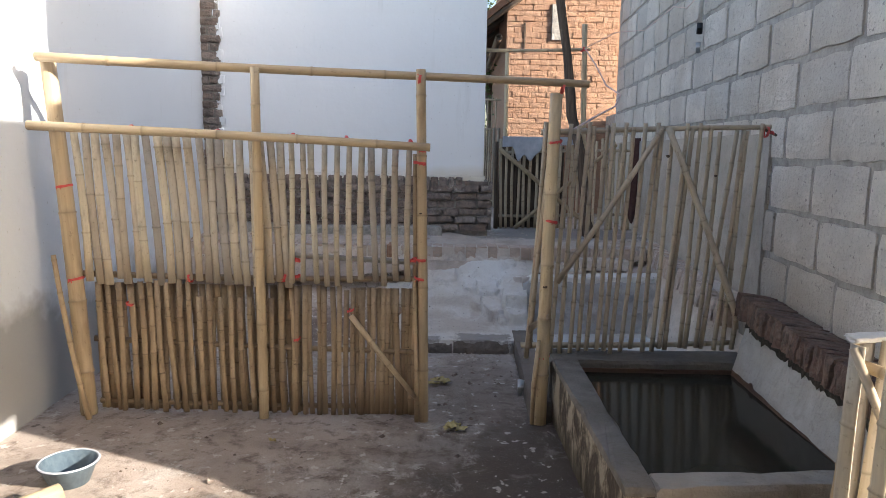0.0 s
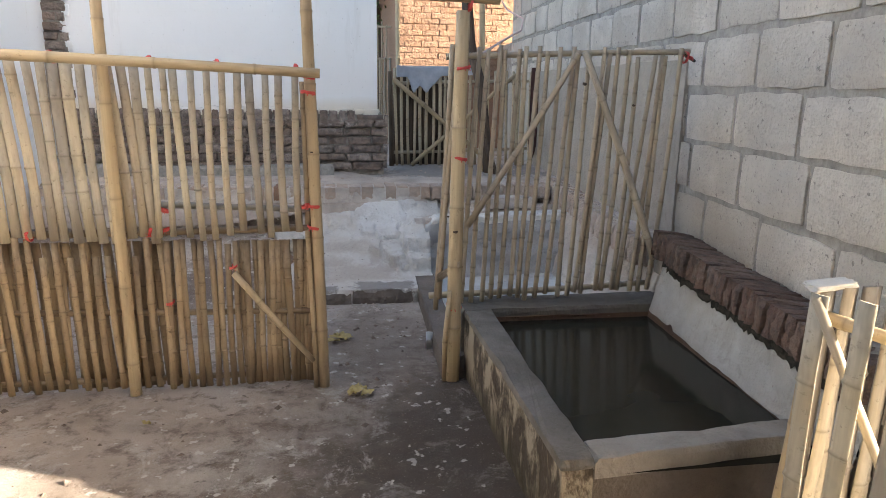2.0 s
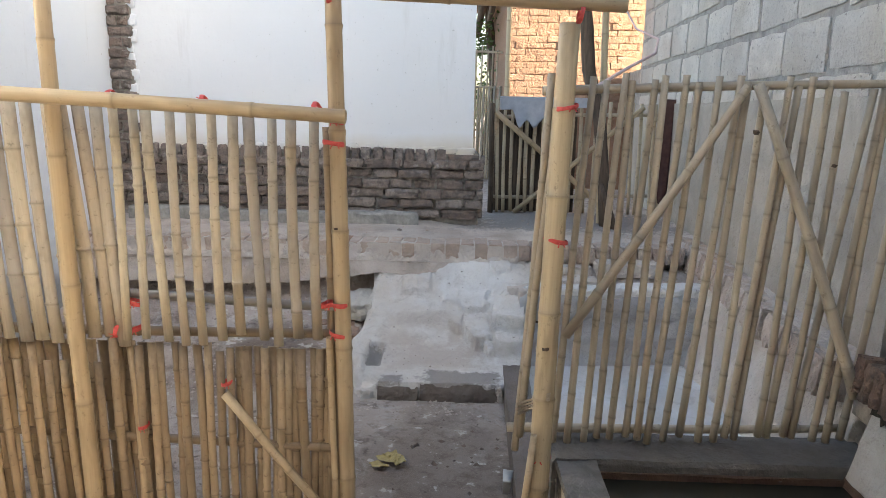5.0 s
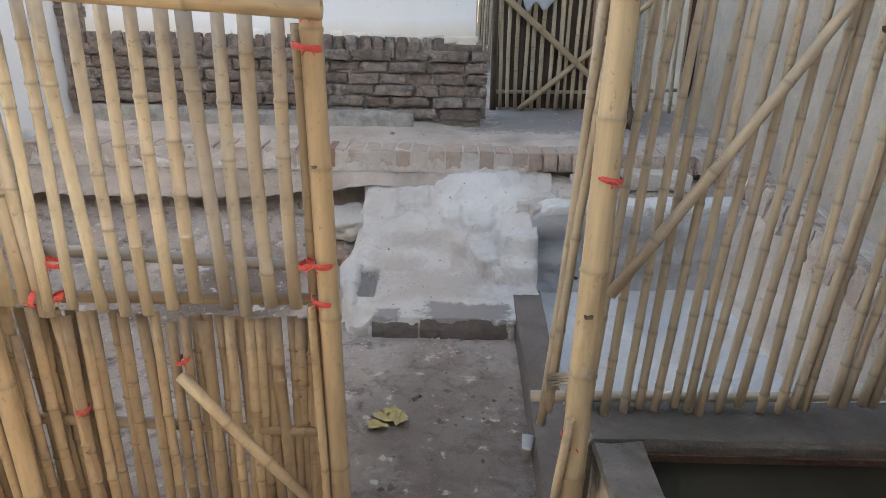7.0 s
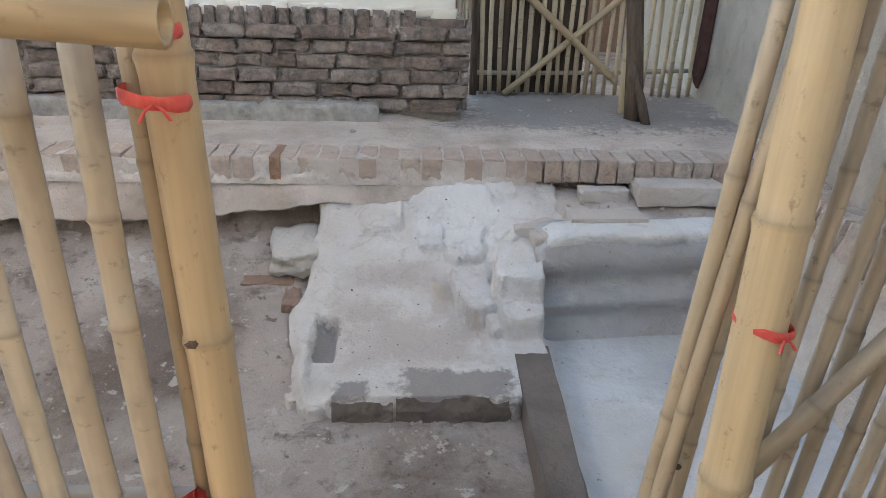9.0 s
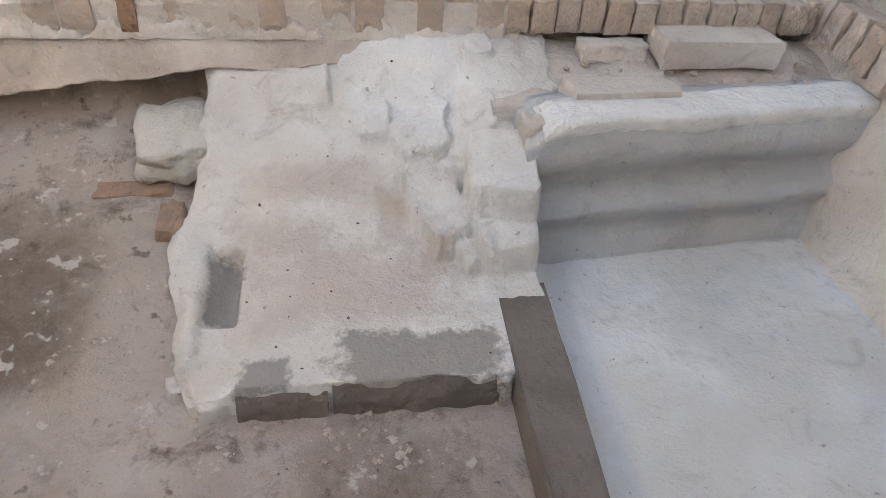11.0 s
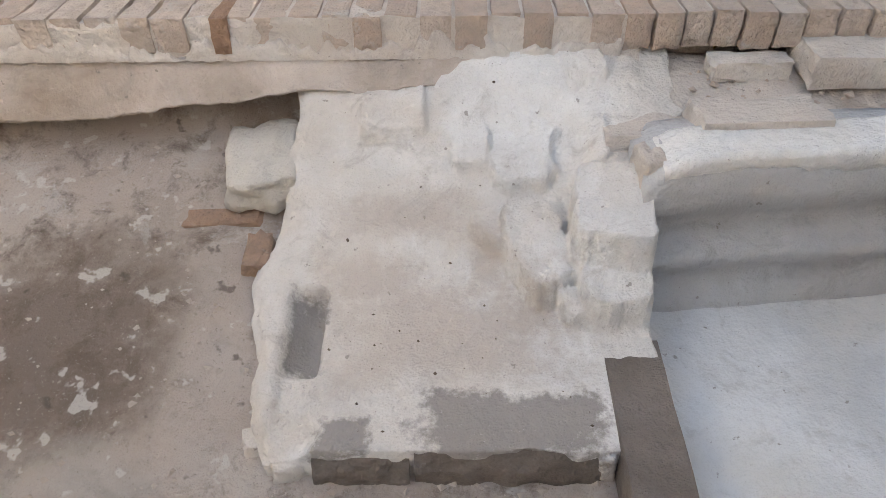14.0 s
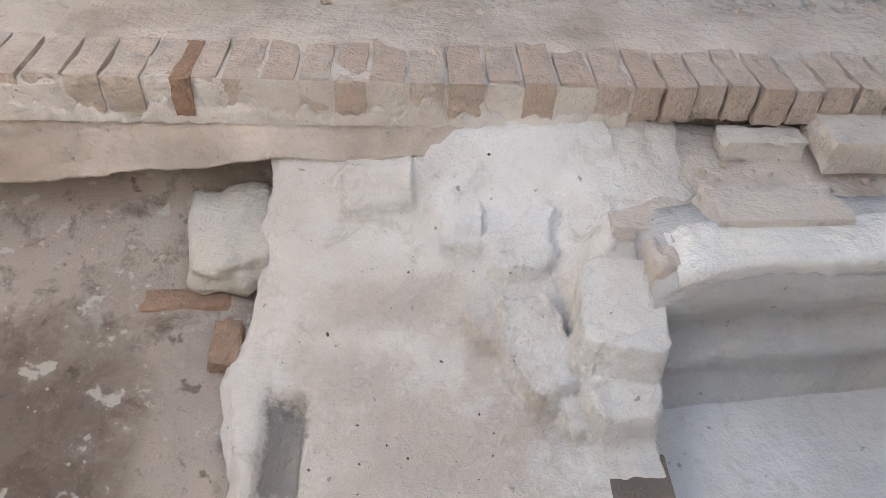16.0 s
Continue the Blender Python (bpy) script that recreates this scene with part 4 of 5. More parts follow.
for x in ax:
    low = 0.315 + 0.085 * smooth(-1.0, -0.1, x) + 0.02 * rag(x, 0, 6) + 0.008 * rag(x, 0, 25)
    hi = 0.49
    for t in (0, 0.04, 0.3, 0.6, 0.85, 1.0):
        av.append((x, 5.205 + 0.075 * t + 0.006 * rag(x, t, 6, 2), low + (hi - low) * t + 0.004 * rag(x, t * 3, 9)))
    av.append((x, 5.36, 0.49))
    av.append((x, 5.36, low))
K = 8
for i in range(len(ax) - 1):
    for j in range(K):
        j2 = (j + 1) % K
        af.append((i * K + j, i * K + j2, (i + 1) * K + j2, (i + 1) * K + j))
tagged(link_mesh("apron", mesh_of("apron", av, af, True), APRON), "cracked tan cement apron under the brick kerb", "ledge", kind="structure")

def crumbs(name, spots, n, seed, material, label, most=1.0):
    """Loose chips and pebbles, strewn in one sheet."""
    rg = random.Random(seed)
    vs, fs = [], []
    for _ in range(n):
        x0, x1, y0, y1, zf = rg.choice(spots)
        x, y = rg.uniform(x0, x1), rg.uniform(y0, y1)
        z = zf(x, y)
        r = rg.choice((0.003, 0.004, 0.005, 0.007, 0.010, 0.014)) * rg.uniform(0.7, 1.3) * most
        b = len(vs)
        for dx, dy, dz in ((1, 0, 0), (0, 1, 0), (-1, 0, 0), (0, -1, 0), (0, 0, 0.8), (0, 0, -0.5)):
            vs.append((x + r * (dx + rg.uniform(-0.35, 0.35)), y + r * (dy + rg.uniform(-0.35, 0.35)), z + r * (dz + rg.uniform(-0.2, 0.2))))
        for a, c in ((0, 1), (1, 2), (2, 3), (3, 0)):
            fs += [(b + a, b + c, b + 4), (b + c, b + a, b + 5)]
    me = bpy.data.meshes.new(name)
    me.from_pydata(vs, [], fs)
    return tagged(link_mesh(name, me, material), label, "rubble", kind="stuff")


crumbs("gravel", ((-1.2, -0.3, 4.2, 5.15, ground_z), (-1.6, -0.35, 4.95, 5.22, ground_z), (-0.25, 0.45, 4.18, 4.33, ground_z), (-0.5, -0.25, 4.3, 4.9, ground_z)), 520, 5, APRON, "pale cement crumbs and pebbles on the dirt", 0.7)
crumbs("gravel", ((-0.2, 0.55, 4.4, 5.3, mound_z), (-0.2, 0.42, 4.38, 4.7, mound_z)), 60, 6, WOOD, "dark specks of dirt on the cement steps", 0.35)
crumbs("gravel", ((0.4, 1.7, 5.75, 6.5, lambda x, y: 0.575), (-1.8, 1.5, 5.5, 5.8, lambda x, y: 0.578), (0.7, 1.5, 5.05, 5.26, lambda x, y: 0.42)), 260, 8, BRICK_KERB, "brick chips on the terrace")
crumbs("gravel", ((-1.6, 0.4, 2.0, 3.1, ground_z), (-0.05, 0.42, 3.1, 4.2, ground_z)), 160, 9, BRICK_OLD, "small dark stones on the yard floor")

slab = thing("broken_slab", "broken piece of pale cement slab at the steps", "slab", at=(0, 0, 0))
piece = lump(-0.355, 5.125, 0.232, 0.094, 0.135, 0.052, 71, slab, SLABM, 0.12)
piece.name = "slab_piece"

for name, loc, size, rot, label in (
    ("loose_brick", (-0.340, 4.868, 0.130), (0.066, 0.12, 0.055), (0.10, 0, 0.03), "half brick set in the dirt beside the steps"),
    ("loose_brick", (-0.45, 4.985, 0.140), (0.20, 0.06, 0.06), (0.2, 0, 0.06), "brick edge sunk in the dirt"),
    ("loose_brick", (0.85, 5.01, 0.415), (0.30, 0.13, 0.06), (0, 0, 0.04), "flat cement-covered brick behind the trough"),
    ("loose_brick", (0.90, 5.24, 0.44), (0.21, 0.08, 0.055), (0, 0, 0.02), "flat cement-covered brick behind the trough"),
    ("loose_brick", (1.20, 5.225, 0.462), (0.36, 0.17, 0.085), (0, 0, -0.02), "long pale kerb block behind the trough"),
):
    ob = link_mesh(name, worn_brick(name, *size, int(loc[0] * 1000) % 97, 0.012), BRICK_WARM if loc[0] < -0.1 else LIME)
    ob.location, ob.rotation_euler = loc, rot
    tagged(ob, label, "brick", "loose bricks")

tagged(sheet("rubble_fill", steps(0.5, 1.62, 60), steps(4.98, 5.33, 24), lambda x, y: 0.385 + 0.05 * smooth(5.05, 5.3, y) + 0.018 * rag(x, y, 9, 3), APRON, None, bottom=0.1), "dusty rubble fill behind the trough", "rubble", kind="structure")

# terrace top behind the kerb
tagged(sheet("terrace", steps(-2.2, 1.8, 120), steps(5.40, 6.9, 68), lambda x, y: 0.578 - 0.022 * smooth(5.47, 5.41, y + 0.08 * rag(x, 0, 8)) + 0.012 * rag(x, y, 5) + 0.006 * rag(x, y, 18) + 0.03 * smooth(5.75, 5.9, y) * smooth(0.3, 0.0, x), TERRACE, None, bottom=0.3), "dusty cement terrace in front of the house", "floor", kind="structure")
ledge = thing("wall_ledge", "worn grey cement ledge at the foot of the brick wall", "ledge", at=(0, 0, 0))
for x0, x1, top, front in ((-2.0, -1.36, 0.672, 5.805), (-1.352, -0.62, 0.658, 5.795), (-0.612, -0.05, 0.668, 5.80)):
    prism("ledge_block", [(x0, front), (x1, front + 0.006), (x1, 5.98), (x0, 5.98)], 0.5, top, MORTAR, ledge, jag=0.018, dense=0.05)

# ---- far gate, posts and cloth ----
GY = 6.58
PALE_SLIM = own(SLIM, PALE)
fgate = thing("far_gate", "small bamboo picket gate with crossed braces", "gate", at=(0, 0, 0))
for i in range(23):
    x = 0.50 + i * 0.056
    slat(x, x - 0.012, 0.575 + RNG.uniform(-0.01, 0.01), 1.42 + RNG.uniform(-0.02, 0.03), GY, PALE_SLIM, PALE, fgate)
pole("stile", (0.455, GY - 0.02, 0.56), (0.445, GY - 0.02, 1.40), 0.022, 0.02, fgate, WOOD, 0.4, seg=8)
pole("rail", (0.44, GY + 0.02, 1.30), (1.75, GY + 0.02, 1.33), 0.014, 0.013, fgate, STICK, 0.3, seg=8)
pole("rail", (0.44, GY + 0.02, 0.70), (1.75, GY + 0.02, 0.72), 0.014, 0.013, fgate, STICK, 0.3, seg=8)
pole("brace", (0.47, GY - 0.035, 1.33), (1.28, GY - 0.035, 0.67), 0.022, 0.02, fgate, BAMBOO, 0.35, seg=8)
pole("brace", (0.63, GY - 0.035, 0.59), (1.58, GY - 0.035, 1.38), 0.02, 0.018, fgate, BAMBOO, 0.35, seg=8)
tie((1.21, GY - 0.03, 1.38), fgate, 1.0)
backing = link_mesh("backing", rough_box("backing", 0.62, 0.008, 0.78, 12, 0.002, 0.003), WOOD, fgate, "dark sheet behind the pickets")
backing.location = (0.79, GY + 0.06, 0.97)


def cloth(name, width, hem, nx, nz, fold):
    vs, fs = [], []
    for side in (0, 1):
        for j in range(nz + 1):
            for i in range(nx + 1):
                u, v = i / nx, j / nz
                x = u * width
                y = fold * math.sin(9 * u + 2 * v) * v + 0.4 * fold * math.sin(23 * u) * v + (0.004 if side else 0)
                vs.append((x, y - 0.012 * v, -hem(u) * v))
    n = (nx + 1) * (nz + 1)
    for s in (0, n):
        for j in range(nz):
            for i in range(nx):
                a = s + j * (nx + 1) + i
                fs.append((a, a + 1, a + nx + 2, a + nx + 1))
    for i in range(nx):
        fs += [(i, i + 1, n + i + 1, n + i), (n - nx - 1 + i, n - nx + i, 2 * n - nx + i, 2 * n - nx - 1 + i)]
    for j in range(nz):
        a, b = j * (nx + 1), (j + 1) * (nx + 1)
        fs += [(a, b, n + b, n + a), (a + nx, b + nx, n + b + nx, n + a + nx)]
    return mesh_of(name, vs, fs, True)


def tarp_hem(u):
    return 0.10 + 0.11 * smooth(0.12, 0.2, u) * smooth(0.52, 0.42, u) + 0.03 * math.sin(40 * u) * smooth(0.1, 0.2, u) * smooth(0.6, 0.4, u) - 0.03 * u


tarp = tagged(link_mesh("cloth", cloth("cloth", 0.74, tarp_hem, 40, 10, 0.012), CLOTH), "ragged grey cloth hung over the bamboo gate", "cloth")
tarp.location = (0.50, GY - 0.055, 1.45)
rag2 = tagged(link_mesh("cloth", cloth("cloth", 0.13, lambda u: 0.72 + 0.08 * math.sin(7 * u), 12, 12, 0.02), CLOTH_RED), "dark maroon cloth hanging beside the bamboo gate", "cloth")
rag2.location = (1.70, GY - 0.10, 1.45)

prop = thing("crooked_post", "crooked dark tree-branch post in front of the gate", "post", at=(0, 0, 0))


def branch(name, pts, parent, material):
    seg, vs, fs = 9, [], []
    for x, y, z, r in pts:
        for k in range(seg):
            a = 2 * math.pi * k / seg
            rr = r * (1 + 0.12 * math.sin(2 * a + z * 5) + 0.06 * math.sin(5 * a + z * 11))
            vs.append((x + rr * math.cos(a), y + rr * math.sin(a), z))
    for i in range(len(pts) - 1):
        for k in range(seg):
            k2 = (k + 1) % seg
            fs.append((i * seg + k, i * seg + k2, (i + 1) * seg + k2, (i + 1) * seg + k))
    fs += [tuple(range(seg)), tuple(range((len(pts) - 1) * seg, len(pts) * seg))]
    return link_mesh(name, mesh_of(name, vs, fs, True), material, parent)


branch("trunk", [(1.235, 5.98, 0.55, 0.045), (1.19, 5.98, 0.9, 0.045), (1.14, 6.0, 1.3, 0.042), (1.06, 6.05, 1.62, 0.042), (1.03, 6.05, 1.9, 0.042), (1.00, 6.05, 2.13, 0.04), (0.95, 6.05, 2.4, 0.04), (0.91, 6.05, 2.65, 0.038), (0.86, 6.05, 3.0, 0.035)], prop, WOOD)
branch("fork", [(1.27, 5.88, 0.55, 0.022), (1.235, 5.90, 0.68, 0.022), (1.20, 5.92, 0.78, 0.02), (1.175, 5.95, 0.88, 0.016)], prop, WOOD)
frame_th = thing("gate_frame", "bamboo post and crossbar above the gate", "post", at=(0, 0, 0))
pole("upright", (1.22, 6.12, 0.55), (1.145, 6.10, 2.40), 0.026, 0.022, frame_th, BAMBOO, 0.35)
pole("crossbar", (0.28, 6.10, 2.175), (1.20, 6.08, 2.185), 0.016, 0.014, frame_th, BAMBOO, 0.3)
tie((1.15, 6.09, 2.18), frame_th, 0.9)
tie((1.14, 6.09, 2.19), frame_th, 0.6, "x")


def cord(name, pts, r, material, label, category):
    cu = bpy.data.curves.new(name, "CURVE")
    cu.dimensions, cu.bevel_depth, cu.bevel_resolution = "3D", r, 2
    sp = cu.splines.new("POLY")
    sp.points.add(len(pts) - 1)
    for s, p in zip(sp.points, pts):
        s.co = (*p, 1)
    cu.materials.append(material)
    return tagged(new(name, cu), label, category)


cord("rope", [(1.15, 6.05, 2.19), (1.22, 5.95, 2.05), (1.27, 5.7, 1.85), (1.22, 5.0, 1.72), (1.05, 4.4, 1.6), (0.80, 3.8, 1.5), (0.62, 3.39, 1.42)], 0.006, ROPE, "thin pinkish rope tied from the post to the stick gate", "rope")
cord("rope", [(1.16, 6.05, 2.2), (1.3, 5.6, 2.25), (1.45, 5.3, 2.22), (1.56, 5.0, 2.33), (1.62, 4.9, 2.30), (1.60, 4.0, 2.42), (1.58, 3.0, 2.15)], 0.003, ROPE, "thin string along the block wall", "string")
cable = thing("hanging_cable", "white cable with a black connector on the block wall", "cable", at=(0, 0, 0))
pole("cable_end", (1.655, 4.72, 2.16), (1.655, 4.72, 2.60), 0.016, 0.016, cable, WHITE, 5, 0.0)
pole("connector", (1.655, 4.72, 2.10), (1.655, 4.72, 2.17), 0.019, 0.019, cable, BLACK, 5, 0.0)
pole("plug", (1.66, 4.74, 1.98), (1.66, 4.74, 2.05), 0.014, 0.017, cable, WHITE, 5, 0.0)

# ---- house, fence and trees beyond the gate ----
HY = 8.6
house = thing("brick_house", "sunlit orange brick house with an overhanging roof", "house", at=(0, 0, 0))
prism("wall", [(0.66, HY + 0.004), (4.5, HY + 0.004), (4.5, HY + 4), (0.66, HY + 4)], 0.3, 3.6, BRICK_FAR, house, dense=50)
rv = [(0.30, HY - 0.12, 2.78), (0.30, HY + 4.3, 2.78), (2.6, HY + 4.3, 4.6), (2.6, HY - 0.12, 4.6)]
rv += [(x, y, z + 0.09) for x, y, z in rv]
link_mesh("roof", mesh_of("roof", rv, [(0, 1, 2, 3), (4, 5, 6, 7), (0, 1, 5, 4), (1, 2, 6, 5), (2, 3, 7, 6), (3, 0, 4, 7)]), ROOF, house)
for yy in (HY - 0.07, HY + 0.5, HY + 1.5):
    pole("rafter", (0.18, yy, 2.66), (1.6, yy, 3.70), 0.035, 0.035, house, WOOD, 5, 0.0, seg=8)
pole("eave_beam", (0.42, HY - 0.1, 2.50), (0.42, HY + 4.0, 2.50), 0.045, 0.045, house, WOOD, 5, 0.0, seg=8)
pole("eave_beam", (0.56, HY - 0.1, 2.66), (0.58, HY + 4.0, 2.62), 0.045, 0.045, house, WOOD, 5, 0.0, seg=8)
win = link_mesh("window", rough_box("window", 0.16, 0.05, 0.42, 3, 0.0, 0.004), MORTAR, house, "narrow grey shuttered window")
win.location = (1.28, HY - 0.012, 2.86)
slit = link_mesh("vent", rough_box("vent", 0.018, 0.03, 0.36, 4, 0.0, 0.002), WOOD, house, "dark vertical slit")
slit.location = (0.88, HY - 0.012, 2.67)

lattice = thing("lattice_fence", "weathered bamboo lattice fence behind the houses", "fence", at=(0, 0, 0))
for i in range(14):
    x = 0.05 + i * 0.062
    pole("picket", (x, 9.4, 0.5), (x + RNG.uniform(-0.01, 0.01), 9.4, 2.02 if i % 2 else 2.06), 0.011, 0.009, lattice, STICK, 0.4, seg=6)
for i in range(14):
    x = 0.08 + i * 0.062
    slat(x, x, 0.5, 1.62, 9.37, UP_SLIM, SLAT, lattice)
for z in (1.6, 2.0):
    pole("rail", (0.0, 9.38, z), (0.95, 9.38, z), 0.014, 0.012, lattice, STICK, 0.3, seg=6)
pole("post", (0.66, 8.3, 0.5), (0.66, 8.3, 2.5), 0.03, 0.026, lattice, BAMBOO, 0.3, seg=8)
pole("post", (0.26, 9.3, 0.5), (0.26, 9.3, 1.8), 0.04, 0.036, lattice, WOOD, 0.3, seg=8)


def tree(x, y, z, h, spread, n, seed):
    rg = random.Random(seed)
    t = thing("tree", "leafy green tree behind the lattice fence", "tree", "trees behind the fence", at=(0, 0, 0))
    branch("trunk", [(x, y, z, 0.12), (x + 0.1, y, z + h * 0.4, 0.09), (x - 0.05, y + 0.1, z + h * 0.75, 0.05), (x, y, z + h, 0.02)], t, WOOD)
    vs, fs = [], []
    clumps = [(x + rg.gauss(0, spread * 0.5), y + rg.gauss(0, spread * 0.5), z + h * rg.uniform(0.25, 1.05)) for _ in range(26)]
    for _ in range(n):
        cx, cy, cz = rg.choice(clumps)
        p = Vector((cx + rg.gauss(0, 0.22), cy + rg.gauss(0, 0.22), cz + rg.gauss(0, 0.18)))
        a = Vector((rg.gauss(0, 1), rg.gauss(0, 1), rg.gauss(0, 0.6))).normalized() * rg.uniform(0.04, 0.08)
        b = a.orthogonal().normalized() * rg.uniform(0.015, 0.03)
        k = len(vs)
        vs += [p, p + a * 0.5 + b, p + a, p + a * 0.5 - b]
        fs.append((k, k + 1, k + 2, k + 3))
    me = bpy.data.meshes.new("crown")
    me.from_pydata([tuple(v) for v in vs], [], fs)
    link_mesh("crown", me, FOLIAGE, t)


tree(0.6, 11.6, 0.5, 3.0, 1.2, 3500, 1)
tree(1.9, 13.0, 0.5, 3.6, 1.6, 3500, 2)

# ---- small things on the floor ----
# plaster chips hanging on beside the bare brick strip
for k in range(16):
    z = 1.25 + k * 0.09 + RNG.uniform(-0.02, 0.02)
    chip = lump(-1.955 + RNG.uniform(-0.02, 0.012), 5.925, z, RNG.uniform(0.015, 0.035), 0.010, RNG.uniform(0.03, 0.06), 200 + k, step_mass, WALL_BACK)
    chip.parent = None
    chip.name = "plaster_chip"
    tagged(chip, "loose white plaster edge beside the bare bricks", "plaster", "plaster chips")

for k in range(20):
    chip = lump(-1.85 + k * 0.112 + RNG.uniform(-0.04, 0.04), 5.924, 1.072 + RNG.uniform(-0.012, 0.018), RNG.uniform(0.03, 0.075), 0.012, RNG.uniform(0.012, 0.030), 400 + k, step_mass, WALL_BACK, 0.0, 3)
    chip.parent = None
    chip.name = "plaster_chip"
    tagged(chip, "ragged white plaster lip above the brick foot", "plaster", "plaster chips")

basin = thing("feeding_basin", "blue-grey plastic basin with a pale rim on the floor", "basin", at=(-1.44, 2.50, 0.0))
basin.scale = (0.66, 0.66, 0.85)
bv, bf, seg = [], [], 28
prof = ((0.105, 0.0), (0.155, 0.095), (0.168, 0.10), (0.168, 0.108), (0.152, 0.108), (0.102, 0.012), (0.0, 0.012))
for r, z in prof[:-1]:
    for k in range(seg):
        a = 2 * math.pi * k / seg
        bv.append((r * math.cos(a), r * math.sin(a), z))
for j in range(len(prof) - 2):
    for k in range(seg):
        k2 = (k + 1) % seg
        bf.append((j * seg + k, j * seg + k2, (j + 1) * seg + k2, (j + 1) * seg + k))
bf += [tuple(range(seg)), tuple(range((len(prof) - 2) * seg, (len(prof) - 1) * seg))]
bowl = link_mesh("bowl", mesh_of("bowl", bv, bf, True), BASIN, basin)
ov, of_, lip = [], [], 8
for k in range(40):
    a = math.pi * k / 20
    for j in range(lip):
        c = 2 * math.pi * j / lip
        ov.append(((0.162 + 0.008 * math.cos(c)) * math.cos(a), (0.162 + 0.008 * math.cos(c)) * math.sin(a), 0.107 + 0.004 * math.sin(c)))
        of_.append((k * lip + j, (k + 1) % 40 * lip + j, (k + 1) % 40 * lip + (j + 1) % lip, k * lip + (j + 1) % lip))
link_mesh("rim", mesh_of("rim", ov, of_, True), CLOTH, bowl, "pale worn rim")
trunk_piece = thing("bamboo_offcut", "short split bamboo trough lying on the floor", "bamboo", at=(0, 0, 0))
pole("culm", (-1.36, 2.30, 0.045), (-1.62, 1.98, 0.045), 0.045, 0.042, trunk_piece, BAMBOO, 0.25)


def leaf(x, y, z, size, seed):
    rg = random.Random(seed)
    vs, fs = [], []
    for j in range(7):
        t = j / 6
        w = size * 0.35 * math.sin(math.pi * min(1, t * 0.95 + 0.03)) * rg.uniform(0.7, 1.2)
        c = 0.3 * size * math.sin(2.5 * t)
        for s, dz in ((-1, 0.012), (0, 0.004), (1, 0.016)):
            vs.append((size * (t - 0.5), s * w + c * 0.3, dz * rg.uniform(0.3, 1.3)))
    for j in range(6):
        for s in (0, 1):
            a = 3 * j + s
            fs.append((a, a + 1, a + 4, a + 3))
    me = mesh_of("leaf", vs, fs, True)
    ob = tagged(link_mesh("leaf", me, LEAFM), "dry curled yellow leaf on the floor", "leaf", "fallen leaves")
    ob.location, ob.rotation_euler = (x, y, z + 0.004), (0, 0, rg.uniform(0, 6.3))


for k, (x, y, s) in enumerate(((-0.03, 3.735, 0.10), (-0.055, 3.70, 0.08), (0.0, 3.765, 0.085), (0.015, 3.73, 0.07), (-0.02, 3.775, 0.06), (0.06, 3.10, 0.09), (0.10, 3.06, 0.07), (0.03, 3.07, 0.05), (0.085, 3.12, 0.045), (-0.75, 2.9, 0.04))):
    leaf(x, y, 0.006, s, k)
leaf(0.87, 5.33, 0.46, 0.07, 40)
leaf(0.84, 5.31, 0.455, 0.05, 41)
cup = thing("plastic_cup", "crushed clear plastic scrap beside the kerb", "litter", at=(0, 0, 0))
pole("scrap", (0.415, 3.52, 0.02), (0.425, 3.56, 0.09), 0.012, 0.02, cup, WHITE, 5, 0.0)

# bamboo fence beside the pool, of which one end shows; its slats stripe the sunlight on the floor
side_fence = thing("side_fence", "low bamboo slat fence beside the pool with a white-topped post", "fence", at=(0, 0, 0))
pole("post", (1.10, 1.80, 0.0), (1.125, 1.79, 0.835), 0.021, 0.018, side_fence, BAMBOO, 0.3)
for i in range(13):
    f = i / 12
    ob = link_mesh("slat", UP_WIDE[i % 7], None, side_fence)
    px, py = 1.10 + 0.28 * f, 1.74 - 1.25 * f
    ob.matrix_basis = Matrix.Translation((px, py, 0.0)) @ Matrix.Rotation(radians(-77), 4, "Z") @ Matrix.Diagonal((1.25, 1, 0.84 + RNG.uniform(-0.02, 0.02), 1))
for z in (0.2, 0.76):
    pole("rail", (1.13, 1.80, z), (1.42, 0.45, z), 0.016, 0.014, side_fence, BAMBOO, 0.3)
pole("brace", (1.09, 1.74, 0.82), (1.27, 1.42, 0.10), 0.012, 0.010, side_fence, STICK, 0.3)
for i in range(8):
    slat(1.125 + 0.033 * i, 1.160 + 0.033 * i, 0.0, 0.83 + 0.006 * (i % 2), 1.775 - 0.012 * (i % 2), UP_WIDE, SLAT, side_fence)
cap = lump(1.150, 1.782, 0.838, 0.055, 0.026, 0.007, 9, side_fence, WHITE)
cap.name, cap["label"] = "cap", "white plastic wrapped top"

